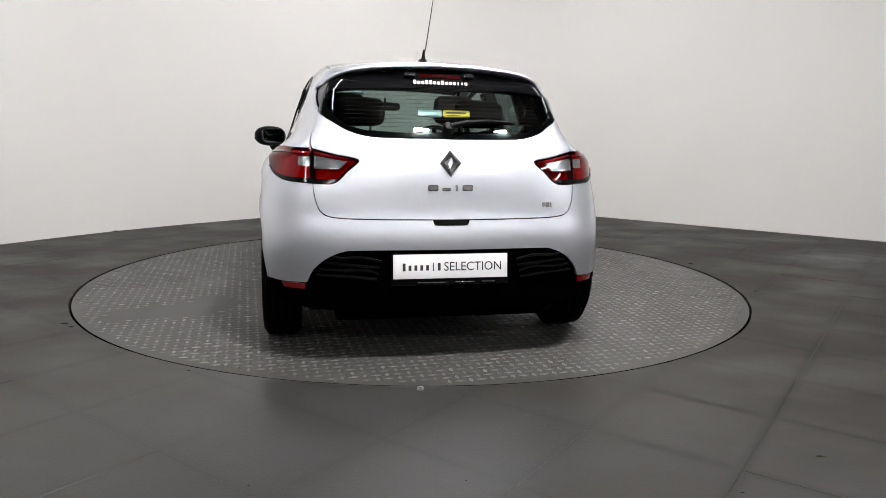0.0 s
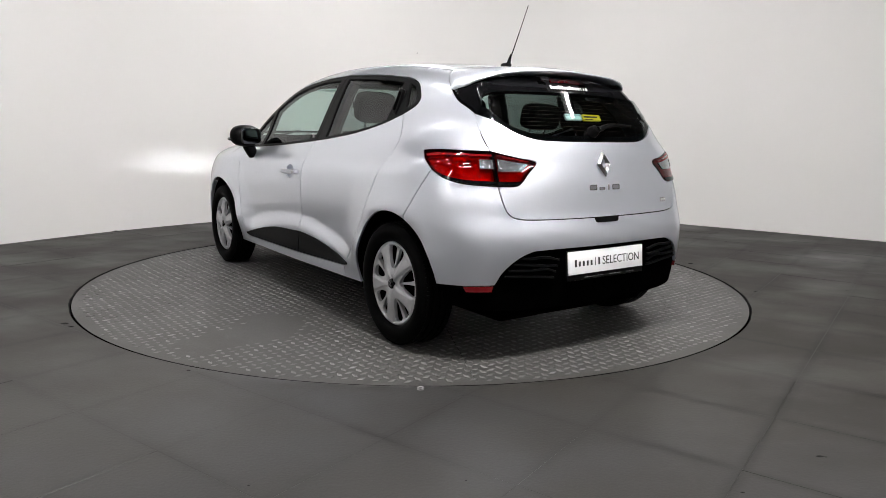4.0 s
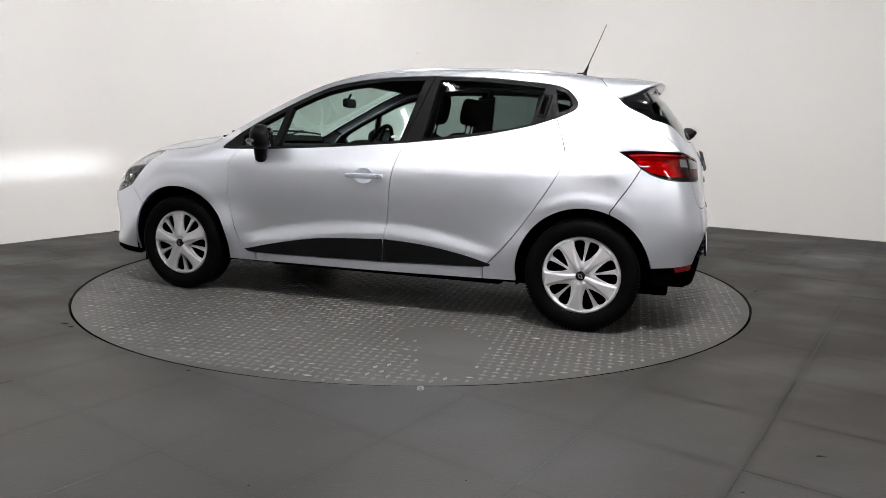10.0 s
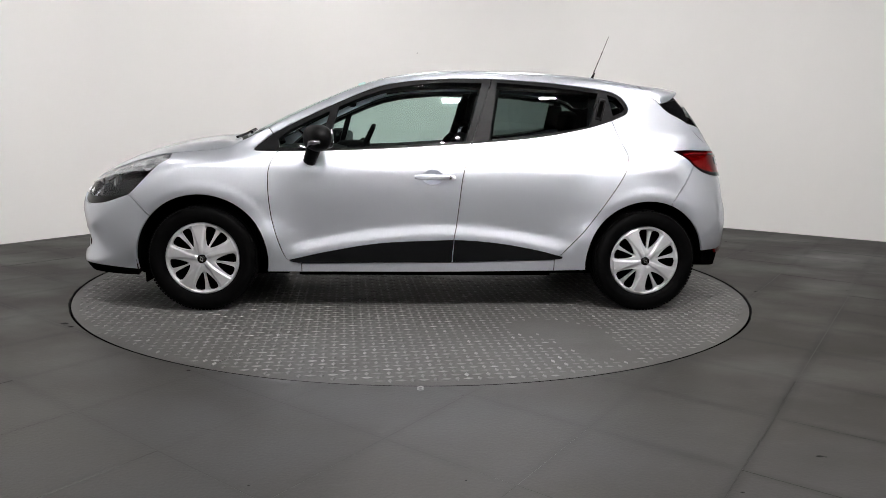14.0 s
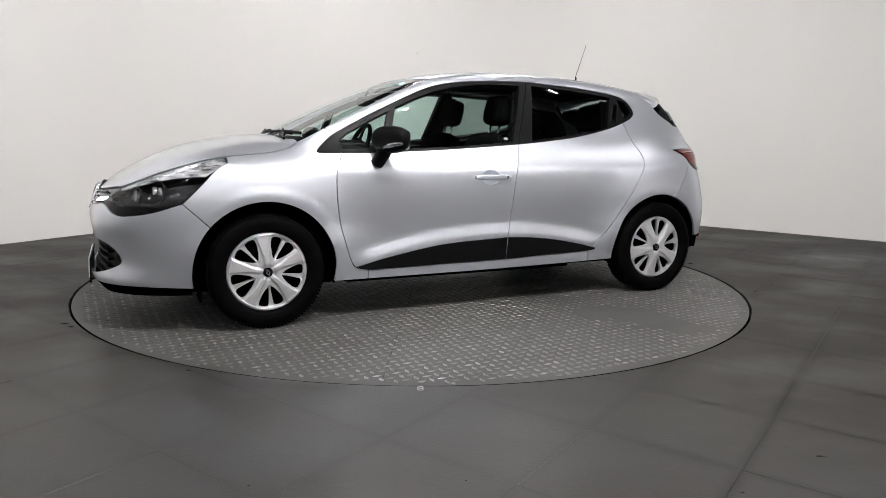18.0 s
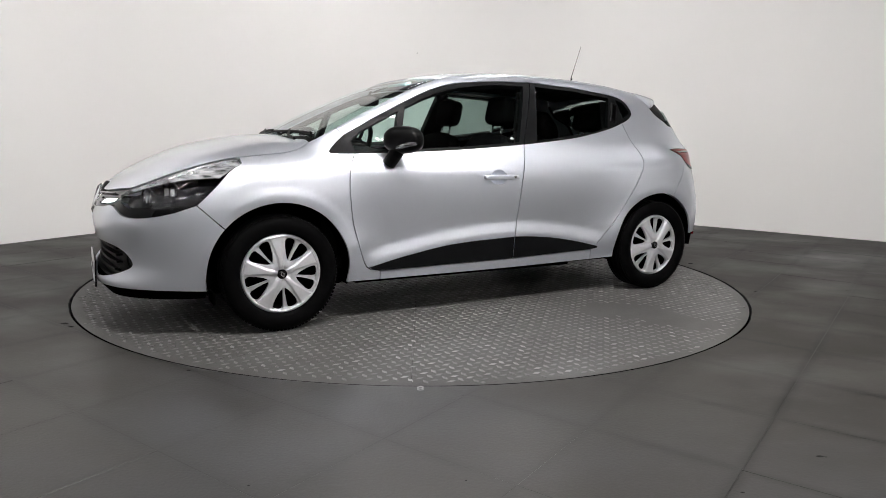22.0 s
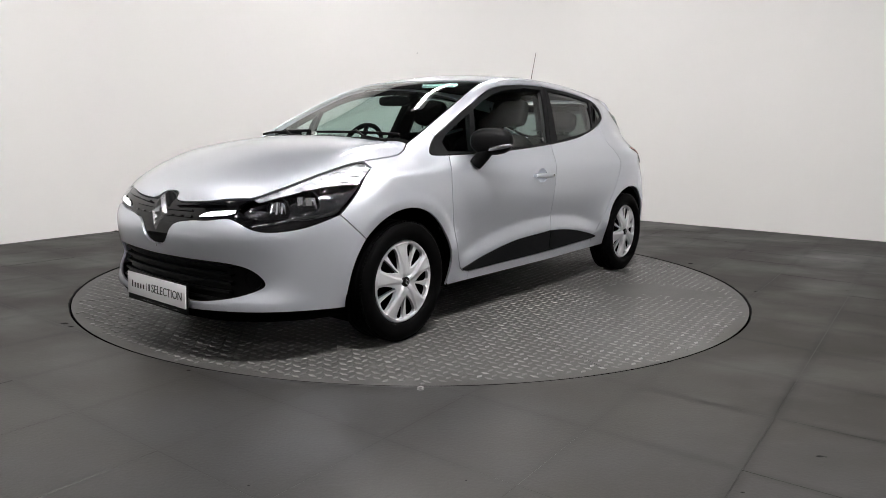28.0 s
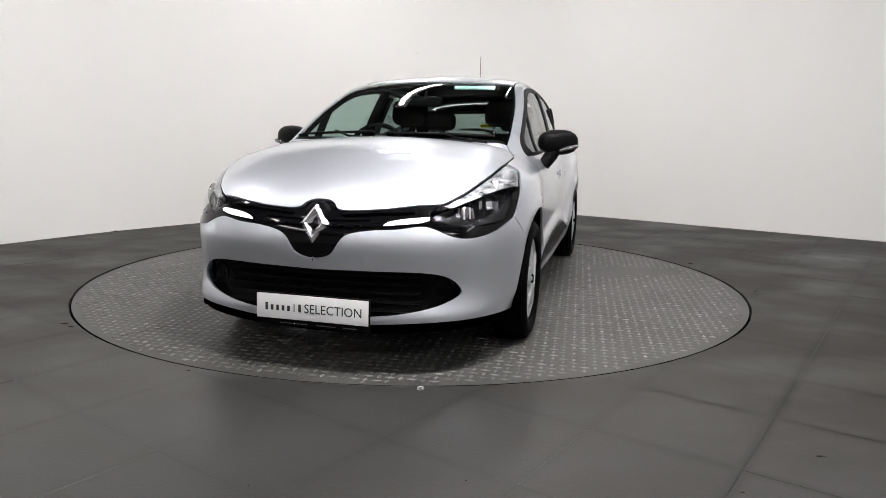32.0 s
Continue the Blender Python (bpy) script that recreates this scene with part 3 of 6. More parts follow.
def onto(chart, uv):
    """Chart points set on the outer form, with the normals there."""
    au, av, d = CHARTS[chart]
    uv = np.asarray(uv, float)
    base = uv[:, :1] * au + uv[:, 1:] * av
    lo, hi = np.full(len(uv), START[chart][0]), np.full(len(uv), START[chart][1])
    for _ in range(34):
        mid = (lo + hi) / 2
        p = base + mid[:, None] * d
        inside = hull(p[:, 0], p[:, 1], p[:, 2]) < 0
        lo, hi = np.where(inside, mid, lo), np.where(inside, hi, mid)
    p = base + lo[:, None] * d
    e, n = 2e-3, []
    for k in range(3):
        s = np.zeros(3)
        s[k] = e
        a, b = p + s, p - s
        if k == 1:
            n.append(hull(a[:, 0], a[:, 1], a[:, 2]) - hull(b[:, 0], b[:, 1], b[:, 2]))
        else:
            n.append(hull(a[:, 0], p[:, 1], a[:, 2]) - hull(b[:, 0], p[:, 1], b[:, 2]))
    n = np.stack(n, 1)
    n[np.abs(p[:, 1]) < 2e-3, 1] = 0
    p[np.abs(p[:, 1]) < 2e-4, 1] = 0
    return p, n / np.linalg.norm(n, axis=1)[:, None]


def flat(chart, pts):
    au, av, _ = CHARTS[chart]
    p = np.asarray(pts, float)
    return np.stack([p @ au, p @ av], 1)


def trace(*pts, ds=0.014):
    """A smooth line through 3D points, sampled evenly."""
    p = np.array(pts, float)
    if len(p) == 2:
        n = max(2, int(np.linalg.norm(p[1] - p[0]) / ds) + 1)
        return p[0] + (p[1] - p[0]) * np.linspace(0, 1, n)[:, None]
    out = []
    q = np.vstack([2 * p[0] - p[1], p, 2 * p[-1] - p[-2]])
    for i in range(len(p) - 1):
        a, b, c, d = q[i:i + 4]
        n = max(2, int(np.linalg.norm(c - b) / ds) + 1)
        t = np.linspace(0, 1, n, endpoint=False)[:, None]
        out.append(0.5 * (2 * b + (c - a) * t + (2 * a - 5 * b + 4 * c - d) * t ** 2 + (3 * b - a - 3 * c + d) * t ** 3))
    return np.vstack(out + [p[-1:]])


def chain(*lines):
    """Lines joined end to end into one closed outline."""
    out = []
    for l in lines:
        l = np.asarray(l, float)
        if out and np.linalg.norm(l[0] - out[-1]) < 4e-3:
            l = l[1:]
        out += list(l)
    if np.linalg.norm(out[0] - out[-1]) < 4e-3:
        out.pop()
    return np.array(out)


def arch(a0, a1, x0, r, n=44, y=0.83):
    """An arc round a wheel, from one angle to the other."""
    t = np.radians(np.linspace(a0, a1, n))
    return onto("side", np.stack([x0 + r * np.cos(t), HUB + r * np.sin(t)], 1))[0]


def inside(poly, p):
    x, y = p[:, 0], p[:, 1]
    hit = np.zeros(len(p), bool)
    a, b = poly, np.roll(poly, -1, 0)
    for (x0, y0), (x1, y1) in zip(a, b):
        if y0 == y1:
            continue
        m = (y0 > y) != (y1 > y)
        hit ^= m & (x < (x1 - x0) * (y - y0) / (y1 - y0) + x0)
    return hit


def shrink(poly, d):
    a = poly - np.roll(poly, 1, 0)
    b = np.roll(poly, -1, 0) - poly
    area = np.sum(poly[:, 0] * np.roll(poly[:, 1], -1) - np.roll(poly[:, 0], -1) * poly[:, 1])
    s = 1 if area > 0 else -1
    na = np.stack([-a[:, 1], a[:, 0]], 1) / (np.linalg.norm(a, axis=1)[:, None] + 1e-9)
    nb = np.stack([-b[:, 1], b[:, 0]], 1) / (np.linalg.norm(b, axis=1)[:, None] + 1e-9)
    m = na + nb
    m /= np.maximum((m * m).sum(1), 0.5)[:, None] / 2
    return poly + s * d * m


def on_middle(chart, pts):
    """Points in the car's middle plane, set exactly on the nose or tail there."""
    p = np.array(pts, float)
    mid = np.abs(p[:, 1]) < 1e-6
    if chart in ("front", "rear") and mid.any():
        z = p[mid, 2]
        s = 1 if chart == "front" else -1
        lo, hi = np.full(len(z), 0.3), np.full(len(z), 2.6)
        for _ in range(30):
            m = (lo + hi) / 2
            inn = hull(s * m, 0 * m, z) < 0
            lo, hi = np.where(inn, m, lo), np.where(inn, hi, m)
        p[mid, 0] = s * lo
    return p


def skin(chart, outline, holes=(), gap=0.0024, grid=0.03, lift=0.0):
    """Triangles of a panel on the outer form: points, normals, faces, edge loops."""
    o = on_middle(chart, outline)
    o[np.abs(o[:, 1]) < 1e-6, 1] = -gap * (1.0 if chart == "top" else 1.4143)
    loops = [shrink(flat(chart, o), gap)]
    for h in holes:
        h = on_middle(chart, h)
        h[np.abs(h[:, 1]) < 1e-6, 1] = -0.004
        loops.append(flat(chart, h))
    lo, hi = loops[0].min(0), loops[0].max(0)
    gx, gy = np.meshgrid(np.arange(lo[0], hi[0], grid), np.arange(lo[1], hi[1], grid * 0.87))
    gx[1::2] += grid / 2
    g = np.stack([gx.ravel(), gy.ravel()], 1)
    keep = inside(loops[0], g)
    for h in loops[1:]:
        keep &= ~inside(h, g)
    g = g[keep]
    border = np.vstack(loops)
    if len(g):
        dist = np.min(np.linalg.norm(g[:, None] - border[None], axis=2), 1) if len(g) * len(border) < 4e6 else np.full(len(g), 1.0)
        g = g[dist > grid * 0.42]
    pts, edges, k = [], [], 0
    for l in loops:
        edges += [(k + i, k + (i + 1) % len(l)) for i in range(len(l))]
        k += len(l)
    allp = np.vstack([border, g]) if len(g) else border
    v, _, f, ov, *_ = delaunay_2d_cdt([Vector(p) for p in allp], edges, [], 0, 1e-7)
    v = np.array([tuple(p) for p in v])
    f = np.array([tuple(q) for q in f])
    mid = v[f].mean(1)
    keep = inside(loops[0], mid)
    for h in loops[1:]:
        keep &= ~inside(h, mid)
    f = f[keep]
    p, n = onto(chart, v)
    p = p + lift * n
    p[np.abs(p[:, 1]) < 0.0025, 1] = 0
    fn = np.cross(p[f[:, 1]] - p[f[:, 0]], p[f[:, 2]] - p[f[:, 0]])
    back = (fn * n[f].mean(1)).sum(1) < 0
    f[back] = f[back][:, ::-1]
    # leave out slivers that stand on edge along a border
    tilt = np.abs((fn * n[f].mean(1)).sum(1)) / (np.linalg.norm(fn, axis=1) + 1e-12)
    return p, n, f[tilt > 0.4]


def panel(name, patches, mat, parent, label="", thick=0.012, flip=False, edge=True):
    """One sheet-metal part from skin patches; flip mirrors it to the other side."""
    V, N, F, k = [], [], [], 0
    rim_f, rim_n = [], []
    for p, n, f in patches:
        sgn = np.array([1, -1, 1]) if flip else np.array([1, 1, 1])
        p, n = p * sgn, n * sgn
        f = f[:, ::-1] if flip else f
        m = len(p)
        V += [p, p - thick * n]
        N.append(n)
        F.append((f + k, n, f))
        count = {}
        for t in f:
            for a, b in ((t[0], t[1]), (t[1], t[2]), (t[2], t[0])):
                count[(a, b)] = 1
        for a, b in count:
            if edge and (b, a) not in count and not (abs(p[a][1]) < 0.003 and abs(p[b][1]) < 0.003):
                out = np.cross(p[b] - p[a], n[a])
                out /= np.linalg.norm(out) + 1e-9
                rim_f.append((k + a, k + m + a, k + m + b, k + b))
                rim_n += [out, out, out, out]
        k += 2 * m
    faces, normals = [], []
    for g, n, f in F:
        for q, r in zip(g.tolist(), f.tolist()):
            faces.append(q)
            normals += [n[r[0]], n[r[1]], n[r[2]]]
    return part(name, np.vstack(V), faces + rim_f, mat, parent, label, normals=normals + rim_n)


def other(patch):
    p, n, f = patch
    s = np.array([1, -1, 1])
    return p * s, n * s, f[:, ::-1]


def both(chart, outline, **kw):
    """A panel across the middle: one half and its mirror image."""
    a = skin(chart, outline, **kw)
    return [a, other(a)]


def pair(name, patches, mat, parent, label="", **kw):
    """The same panel on either side of the car."""
    return panel(name, patches, mat, parent, label, **kw), panel(name, patches, mat, parent, label, flip=True, **kw)


def lay(chart, *pts, lift=0.0):
    """A smooth line through points, set on the outer form."""
    q = on_middle(chart, pts)
    p, n = onto(chart, flat(chart, on_middle(chart, trace(*q))))
    return p + lift * n


def shut_line_shade(chart, line, flip=False, width=0.009, lift=-0.010):
    """A black strip added behind a shut line, standing in for the gap's shade."""
    q = flat(chart, line)
    d = np.gradient(q, axis=0)
    nrm = np.stack([-d[:, 1], d[:, 0]], 1) / (np.linalg.norm(d, axis=1)[:, None] + 1e-9)
    a, na = onto(chart, q + nrm * width)
    b, nb = onto(chart, q - nrm * width)
    a, b = a + lift * na, b + lift * nb
    if flip:
        a, b = a * (1, -1, 1), b * (1, -1, 1)
    n = len(a)
    return part("shut_line_shade", np.vstack([a, b]), [(i, i + 1, n + i + 1, n + i) for i in range(n - 1)], LINE_SHADE, car, smooth=True)


car = new("hatchback_car")
tagged(car, "silver five-door hatchback with black mirrors, standing on a round turntable", "car")

# lines shared by neighbouring panels
BON_FRONT = lay("top", (2.034, 0, 0), (2.034, 0.03, 0), (2.045, 0.062, 0), (2.072, 0.10, 0), (2.062, 0.22, 0), (2.035, 0.34, 0), (1.972, 0.515, 0))
BON_LAMP = lay("top", (1.972, 0.515, 0), (1.93, 0.558, 0), (1.85, 0.610, 0), (1.72, 0.660, 0), (1.60, 0.690, 0), (1.47, 0.706, 0))
BON_SIDE = lay("top", (1.47, 0.706, 0), (1.25, 0.700, 0), (1.15, 0.668, 0), (1.085, 0.634, 0))
BON_BACK = lay("top", (1.085, 0.634, 0), (1.118, 0.5, 0), (1.150, 0.3, 0), (1.168, 0.0, 0))
RAIL = lay("top", (1.085, 0.634, 0), (0.92, 0.629, 0), (0.66, 0.601, 0), (0.45, 0.563, 0), (0.27, 0.528, 0), (0.0, 0.518, 0), (-0.4, 0.513, 0),
           (-0.8, 0.508, 0), (-1.1, 0.502, 0), (-1.31, 0.495, 0))
PILLAR = [i for i in range(len(RAIL)) if RAIL[i][0] > 0.93][-1]
HEADER = lay("top", (0.27, 0.528, 0), (0.305, 0.36, 0), (0.325, 0.15, 0), (0.330, 0.0, 0))
SCREEN_LOW = lay("top", (1.070, 0.600, 0), (1.095, 0.48, 0), (1.125, 0.3, 0), (1.143, 0, 0))
CORNER = tuple(lay("side", (1.60, 0.8, 0.66), (1.695, 0.795, 0.664))[-1])
LAMP_REAR = lay("side", (1.47, 0.706, 0.868), (1.530, 0.776, 0.830), (1.585, 0.798, 0.774), (1.644, 0.801, 0.713), CORNER)
LAMP_LOW = lay("front", CORNER, (1.80, 0.75, 0.648), (1.922, 0.673, 0.645), (2.0, 0.581, 0.650), (2.024, 0.522, 0.674), (2.020, 0.490, 0.700), (1.972, 0.515, 0.733))
BUMP_TOP = lay("front", (2.140, 0.0, 0.499), (2.140, 0.035, 0.500), (2.14, 0.085, 0.520), (2.131, 0.122, 0.583), (2.122, 0.17, 0.612), (2.107, 0.265, 0.628),
                 (2.09, 0.36, 0.634), (2.059, 0.46, 0.648), (2.044, 0.516, 0.636), (2.013, 0.587, 0.605), (1.955, 0.656, 0.597), (1.84, 0.735, 0.616), CORNER)
BUMP_SEAM = lay("side", CORNER, (1.595, 0.83, 0.567))
BUMP_LIP = lay("front", tuple(arch(-11, 0, AXLE, 0.368)[0]), (1.806, 0.751, 0.240), (1.977, 0.652, 0.244), (2.087, 0.477, 0.238), (2.129, 0.245, 0.222), (2.135, 0.0, 0.208))
DOOR_FRONT = trace((0.868, 0.8, 0.918), (0.908, 0.8, 0.84), (0.919, 0.8, 0.743), (0.907, 0.8, 0.578), (0.877, 0.8, 0.446), (0.832, 0.8, 0.318), (0.795, 0.8, 0.283))
DOOR_MID = trace((-0.132, 0.82, 0.283), (-0.147, 0.82, 0.422), (-0.162, 0.82, 0.505), (-0.176, 0.82, 0.636), (-0.19, 0.82, 0.766), (-0.211, 0.82, 0.863), (-0.244, 0.82, 0.977))
DOOR_REAR = trace((-0.75, 0.8, 0.302), (-0.797, 0.8, 0.345), (-0.921, 0.8, 0.486), (-1.072, 0.8, 0.702), (-1.155, 0.8, 0.845), (-1.172, 0.8, 0.925), (-1.152, 0.8, 0.992), (-1.10, 0.8, 1.126))
BELT_FRONT = trace((0.868, 0.75, 0.918), (0.571, 0.75, 0.926), (0.2, 0.75, 0.945), (-0.244, 0.75, 0.977))
BELT_REAR = trace((-0.244, 0.75, 0.977), (-0.5, 0.75, 1.003), (-0.712, 0.75, 1.031), (-0.95, 0.75, 1.08), (-1.10, 0.75, 1.126))
DLO_NOSE = trace((0.904, 0.6, 1.016), (0.955, 0.6, 0.975), (1.004, 0.6, 0.926), (0.96, 0.6, 0.918), (0.868, 0.6, 0.918))
DLO_TOP = trace((0.904, 0.6, 1.016), (0.720, 0.6, 1.113), (0.543, 0.6, 1.198), (0.40, 0.6, 1.262), (0.289, 0.6, 1.303), (0.17, 0.6, 1.328), (0.054, 0.6, 1.343), (-0.15, 0.6, 1.357), (-0.375, 0.6, 1.362))
DLO_TOP_REAR = trace((-0.375, 0.6, 1.362), (-0.712, 0.6, 1.345), (-0.95, 0.6, 1.322), (-1.08, 0.6, 1.304), (-1.15, 0.6, 1.276), (-1.188, 0.6, 1.238), (-1.207, 0.6, 1.203), (-1.203, 0.6, 1.182))
DLO_TAIL = trace((-1.203, 0.6, 1.182), (-1.186, 0.6, 1.165), (-1.15, 0.6, 1.147), (-1.10, 0.6, 1.126))
GATE_SIDE = lay("rear", (-1.31, 0.495, 1.336), (-1.36, 0.549, 1.288), (-1.46, 0.581, 1.195), (-1.59, 0.572, 1.125), (-1.67, 0.59, 1.03), (-1.752, 0.600, 0.957))
GATE_LAMP = lay("rear", (-1.752, 0.600, 0.957), (-1.785, 0.600, 0.88), (-1.80, 0.590, 0.806))
GATE_LOW = lay("rear", (-1.80, 0.590, 0.806), (-1.828, 0.580, 0.73), (-1.85, 0.56, 0.682), (-1.872, 0.50, 0.661), (-1.895, 0.3, 0.655), (-1.904, 0.0, 0.653))
TLAMP_TOP = lay("rear", (-1.452, 0.752, 0.954), (-1.55, 0.735, 0.960), (-1.66, 0.67, 0.958), (-1.752, 0.600, 0.957))
TLAMP_OUT = lay("rear", (-1.452, 0.752, 0.954), (-1.50, 0.77, 0.915), (-1.56, 0.78, 0.872))
TLAMP_LOW = lay("rear", (-1.56, 0.78, 0.872), (-1.62, 0.76, 0.838), (-1.70, 0.71, 0.815), (-1.80, 0.590, 0.806))
TLAMP_IN = lay("rear", (-1.752, 0.600, 0.957), (-1.80, 0.49, 0.93), (-1.828, 0.40, 0.909), (-1.828, 0.44, 0.86), (-1.825, 0.495, 0.809), (-1.80, 0.590, 0.806))
REAR_SEAM = lay("rear", (-1.56, 0.78, 0.872), (-1.50, 0.82, 0.765), (-1.435, 0.855, 0.650))
VENT_TOP = lay("rear", (-1.845, 0.63, 0.374), (-1.862, 0.60, 0.43), (-1.884, 0.545, 0.482), (-1.900, 0.48, 0.512), (-1.909, 0.40, 0.520), (-1.926, 0.0, 0.520))
REAR_LIP = lay("rear", (-1.645, 0.80, 0.365), (-1.76, 0.738, 0.367), (-1.845, 0.63, 0.374))
GLASS_LOW = lay("rear", (-1.59, 0.572, 1.125), (-1.69, 0.53, 1.09), (-1.745, 0.45, 1.04), (-1.777, 0.36, 1.013), (-1.79, 0.25, 1.006), (-1.805, 0.0, 1.004))
GLASS_TOP = lay("rear", (-1.595, 0.545, 1.15), (-1.565, 0.50, 1.215), (-1.60, 0.40, 1.235), (-1.64, 0.2, 1.242), (-1.65, 0.0, 1.243))
SPOILER = lay("top", (-1.31, 0.495, 0), (-1.44, 0.480, 0), (-1.53, 0.455, 0), (-1.575, 0.38, 0), (-1.595, 0.20, 0), (-1.60, 0.0, 0))
RF, RR = 0.368, 0.357


def angle_at(x, z, x0):
    return math.degrees(math.atan2(z - HUB, x - x0))


a_seam = angle_at(1.595, 0.567, AXLE)
a_rear = angle_at(-1.435, 0.650, -AXLE)

# wings, doors, sills, side frames
pair("front_wing", [skin("side", chain(DOOR_FRONT, trace((0.795, 0.8, 0.283), (0.737, 0.8, 0.273)), trace((0.737, 0.8, 0.273), (0.737, 0.8, 0.222)),
     trace((0.737, 0.8, 0.222), (0.934, 0.8, 0.222)), arch(180 + 12, a_seam, AXLE, RF), BUMP_SEAM[::-1], LAMP_REAR[::-1], BON_SIDE,
     RAIL[:PILLAR + 1], trace(RAIL[PILLAR], DLO_NOSE[0]), DLO_NOSE), grid=0.022)], SILVER, car)
DISH = [(-0.018 + 0.060 * math.cos(a), 0.81, 0.782 + 0.043 * math.sin(a)) for a in (math.tau * k / 30 for k in range(30))]
front_doors = pair("front_door", [skin("side", chain(DOOR_FRONT, trace((0.795, 0.8, 0.283), (0.727, 0.8, 0.273), (0.3, 0.8, 0.277), (-0.132, 0.8, 0.283)), DOOR_MID, BELT_FRONT[::-1]), holes=(DISH,), grid=0.026)], SILVER, car)
rear_doors = pair("rear_door", [skin("side", chain(DOOR_MID, BELT_REAR, DOOR_REAR[::-1], trace((-0.75, 0.8, 0.302), (-0.45, 0.8, 0.292), (-0.132, 0.8, 0.283))), grid=0.026)], SILVER, car)
pair("sill", [skin("side", chain(trace((0.737, 0.8, 0.273), (0.3, 0.8, 0.277), (-0.132, 0.8, 0.283), (-0.45, 0.8, 0.292), (-0.75, 0.8, 0.302)),
     trace((-0.75, 0.8, 0.302), (-0.75, 0.8, 0.235)), trace((-0.75, 0.8, 0.235), (-0.14, 0.8, 0.226), (0.737, 0.8, 0.222)), trace((0.737, 0.8, 0.222), (0.737, 0.8, 0.273))))], SILVER, car)
pair("rear_quarter", [skin("side", chain(DOOR_REAR, DLO_TAIL[::-1], DLO_TOP_REAR[::-1], DLO_TOP[::-1], trace(DLO_TOP[0], RAIL[PILLAR]), RAIL[PILLAR:],
     GATE_SIDE, TLAMP_TOP[::-1], TLAMP_OUT, REAR_SEAM, arch(a_rear, 0 - 8, -AXLE, RR),
     trace((-AXLE + RR * 0.99, 0.8, 0.24), (-0.75, 0.8, 0.235)), trace((-0.75, 0.8, 0.235), (-0.75, 0.8, 0.302))), grid=0.022)], SILVER, car)
# bonnet, roof, spoiler
panel("bonnet", both("top", chain(BON_FRONT, BON_LAMP, BON_SIDE, BON_BACK, trace((1.168, 0, 0.99), (2.034, 0, 0.745))), grid=0.026), SILVER, car)
i_head = [i for i in range(len(RAIL)) if RAIL[i][0] > 0.27][-1] + 1
panel("roof", both("top", chain(HEADER[::-1], RAIL[i_head:], trace((-1.31, 0.495, 1.336), (-1.325, 0.25, 1.36), (-1.33, 0, 1.37)), trace((-1.33, 0, 1.37), (0.33, 0, 1.35))), grid=0.03), SILVER, car)


def along(pts, n):
    """The same line with n points spaced evenly."""
    p = np.asarray(pts, float)
    d = np.append(0, np.cumsum(np.linalg.norm(np.diff(p, axis=0), axis=1)))
    t = np.linspace(0, d[-1], n)
    return np.stack([np.interp(t, d, p[:, k]) for k in range(3)], 1)


def spoiler():
    """Roof spoiler: a shell from the roof's end to a free lip that stands out over the rear screen."""
    gate = GATE_SIDE[(GATE_SIDE[:, 2] > 1.236)]
    lead = along(np.vstack([lay("top", (-1.333, 0.0, 0), (-1.328, 0.25, 0), (-1.313, 0.495, 0)), gate[1:]]), 30)
    ty = spline((0.0, 0.0), (0.34, 0.24), (0.62, 0.43), (0.78, 0.505), (1.0, 0.566))
    tx = spline((0.0, -1.622), (0.34, -1.610), (0.62, -1.572), (0.78, -1.518), (1.0, -1.425))
    tz = spline((0.0, 1.347), (0.34, 1.337), (0.62, 1.313), (0.78, 1.284), (1.0, 1.234))
    u = np.linspace(0, 1, 30)
    tip = np.stack([tx(u), ty(u), tz(u)], 1)
    rows = []
    for s in np.linspace(0, 1, 9):
        row = lead + s * (tip - lead)
        row[:, 2] += 0.012 * np.sin(math.pi * s) * np.clip(1.2 - u, 0, 1)
        row[:, 1] += 0.012 * np.sin(math.pi * s) * step(0.5, 0.9, u)
        rows.append(row)
    fade = (1 - step(0.85, 1.0, u))[:, None]
    rows.append(tip + fade * np.array([-0.003, 0, -0.006]))
    rows.append(tip + fade * np.array([0.002, 0, -0.013]))
    rows.append(tip + fade * np.array([0.085, -0.01, -0.022]))
    b = bmesh.new()
    for side in (1, -1):
        g = [[b.verts.new((p[0], side * max(p[1], 0.0), p[2] + 0.0005)) for p in row] for row in rows]
        for r0, r1 in zip(g, g[1:]):
            for k in range(29):
                q = (r0[k], r0[k + 1], r1[k + 1], r1[k])
                b.faces.new(q if side > 0 else q[::-1])
    bmesh.ops.remove_doubles(b, verts=b.verts[:], dist=0.0004)
    from_bm("spoiler", b, SILVER, car, "silver roof spoiler over the rear screen", angle=50)


spoiler()
# bumpers
LOW_HOLE = np.vstack([trace((2.13, 0.0, 0.447), (2.122, 0.24, 0.450), (2.073, 0.475, 0.449), (2.02, 0.577, 0.424), (1.985, 0.622, 0.365), (2.03, 0.57, 0.326), (2.09, 0.445, 0.290), (2.134, 0.245, 0.262), (2.14, 0.0, 0.252))])
panel("front_bumper", both("front", chain(BUMP_TOP, BUMP_SEAM, arch(a_seam, -11, AXLE, RF, y=0.81), BUMP_LIP, trace((2.135, 0, 0.208), (2.14, 0, 0.252)), LOW_HOLE[::-1], trace((2.13, 0, 0.447), (2.14, 0, 0.499))), grid=0.022), SILVER, car)
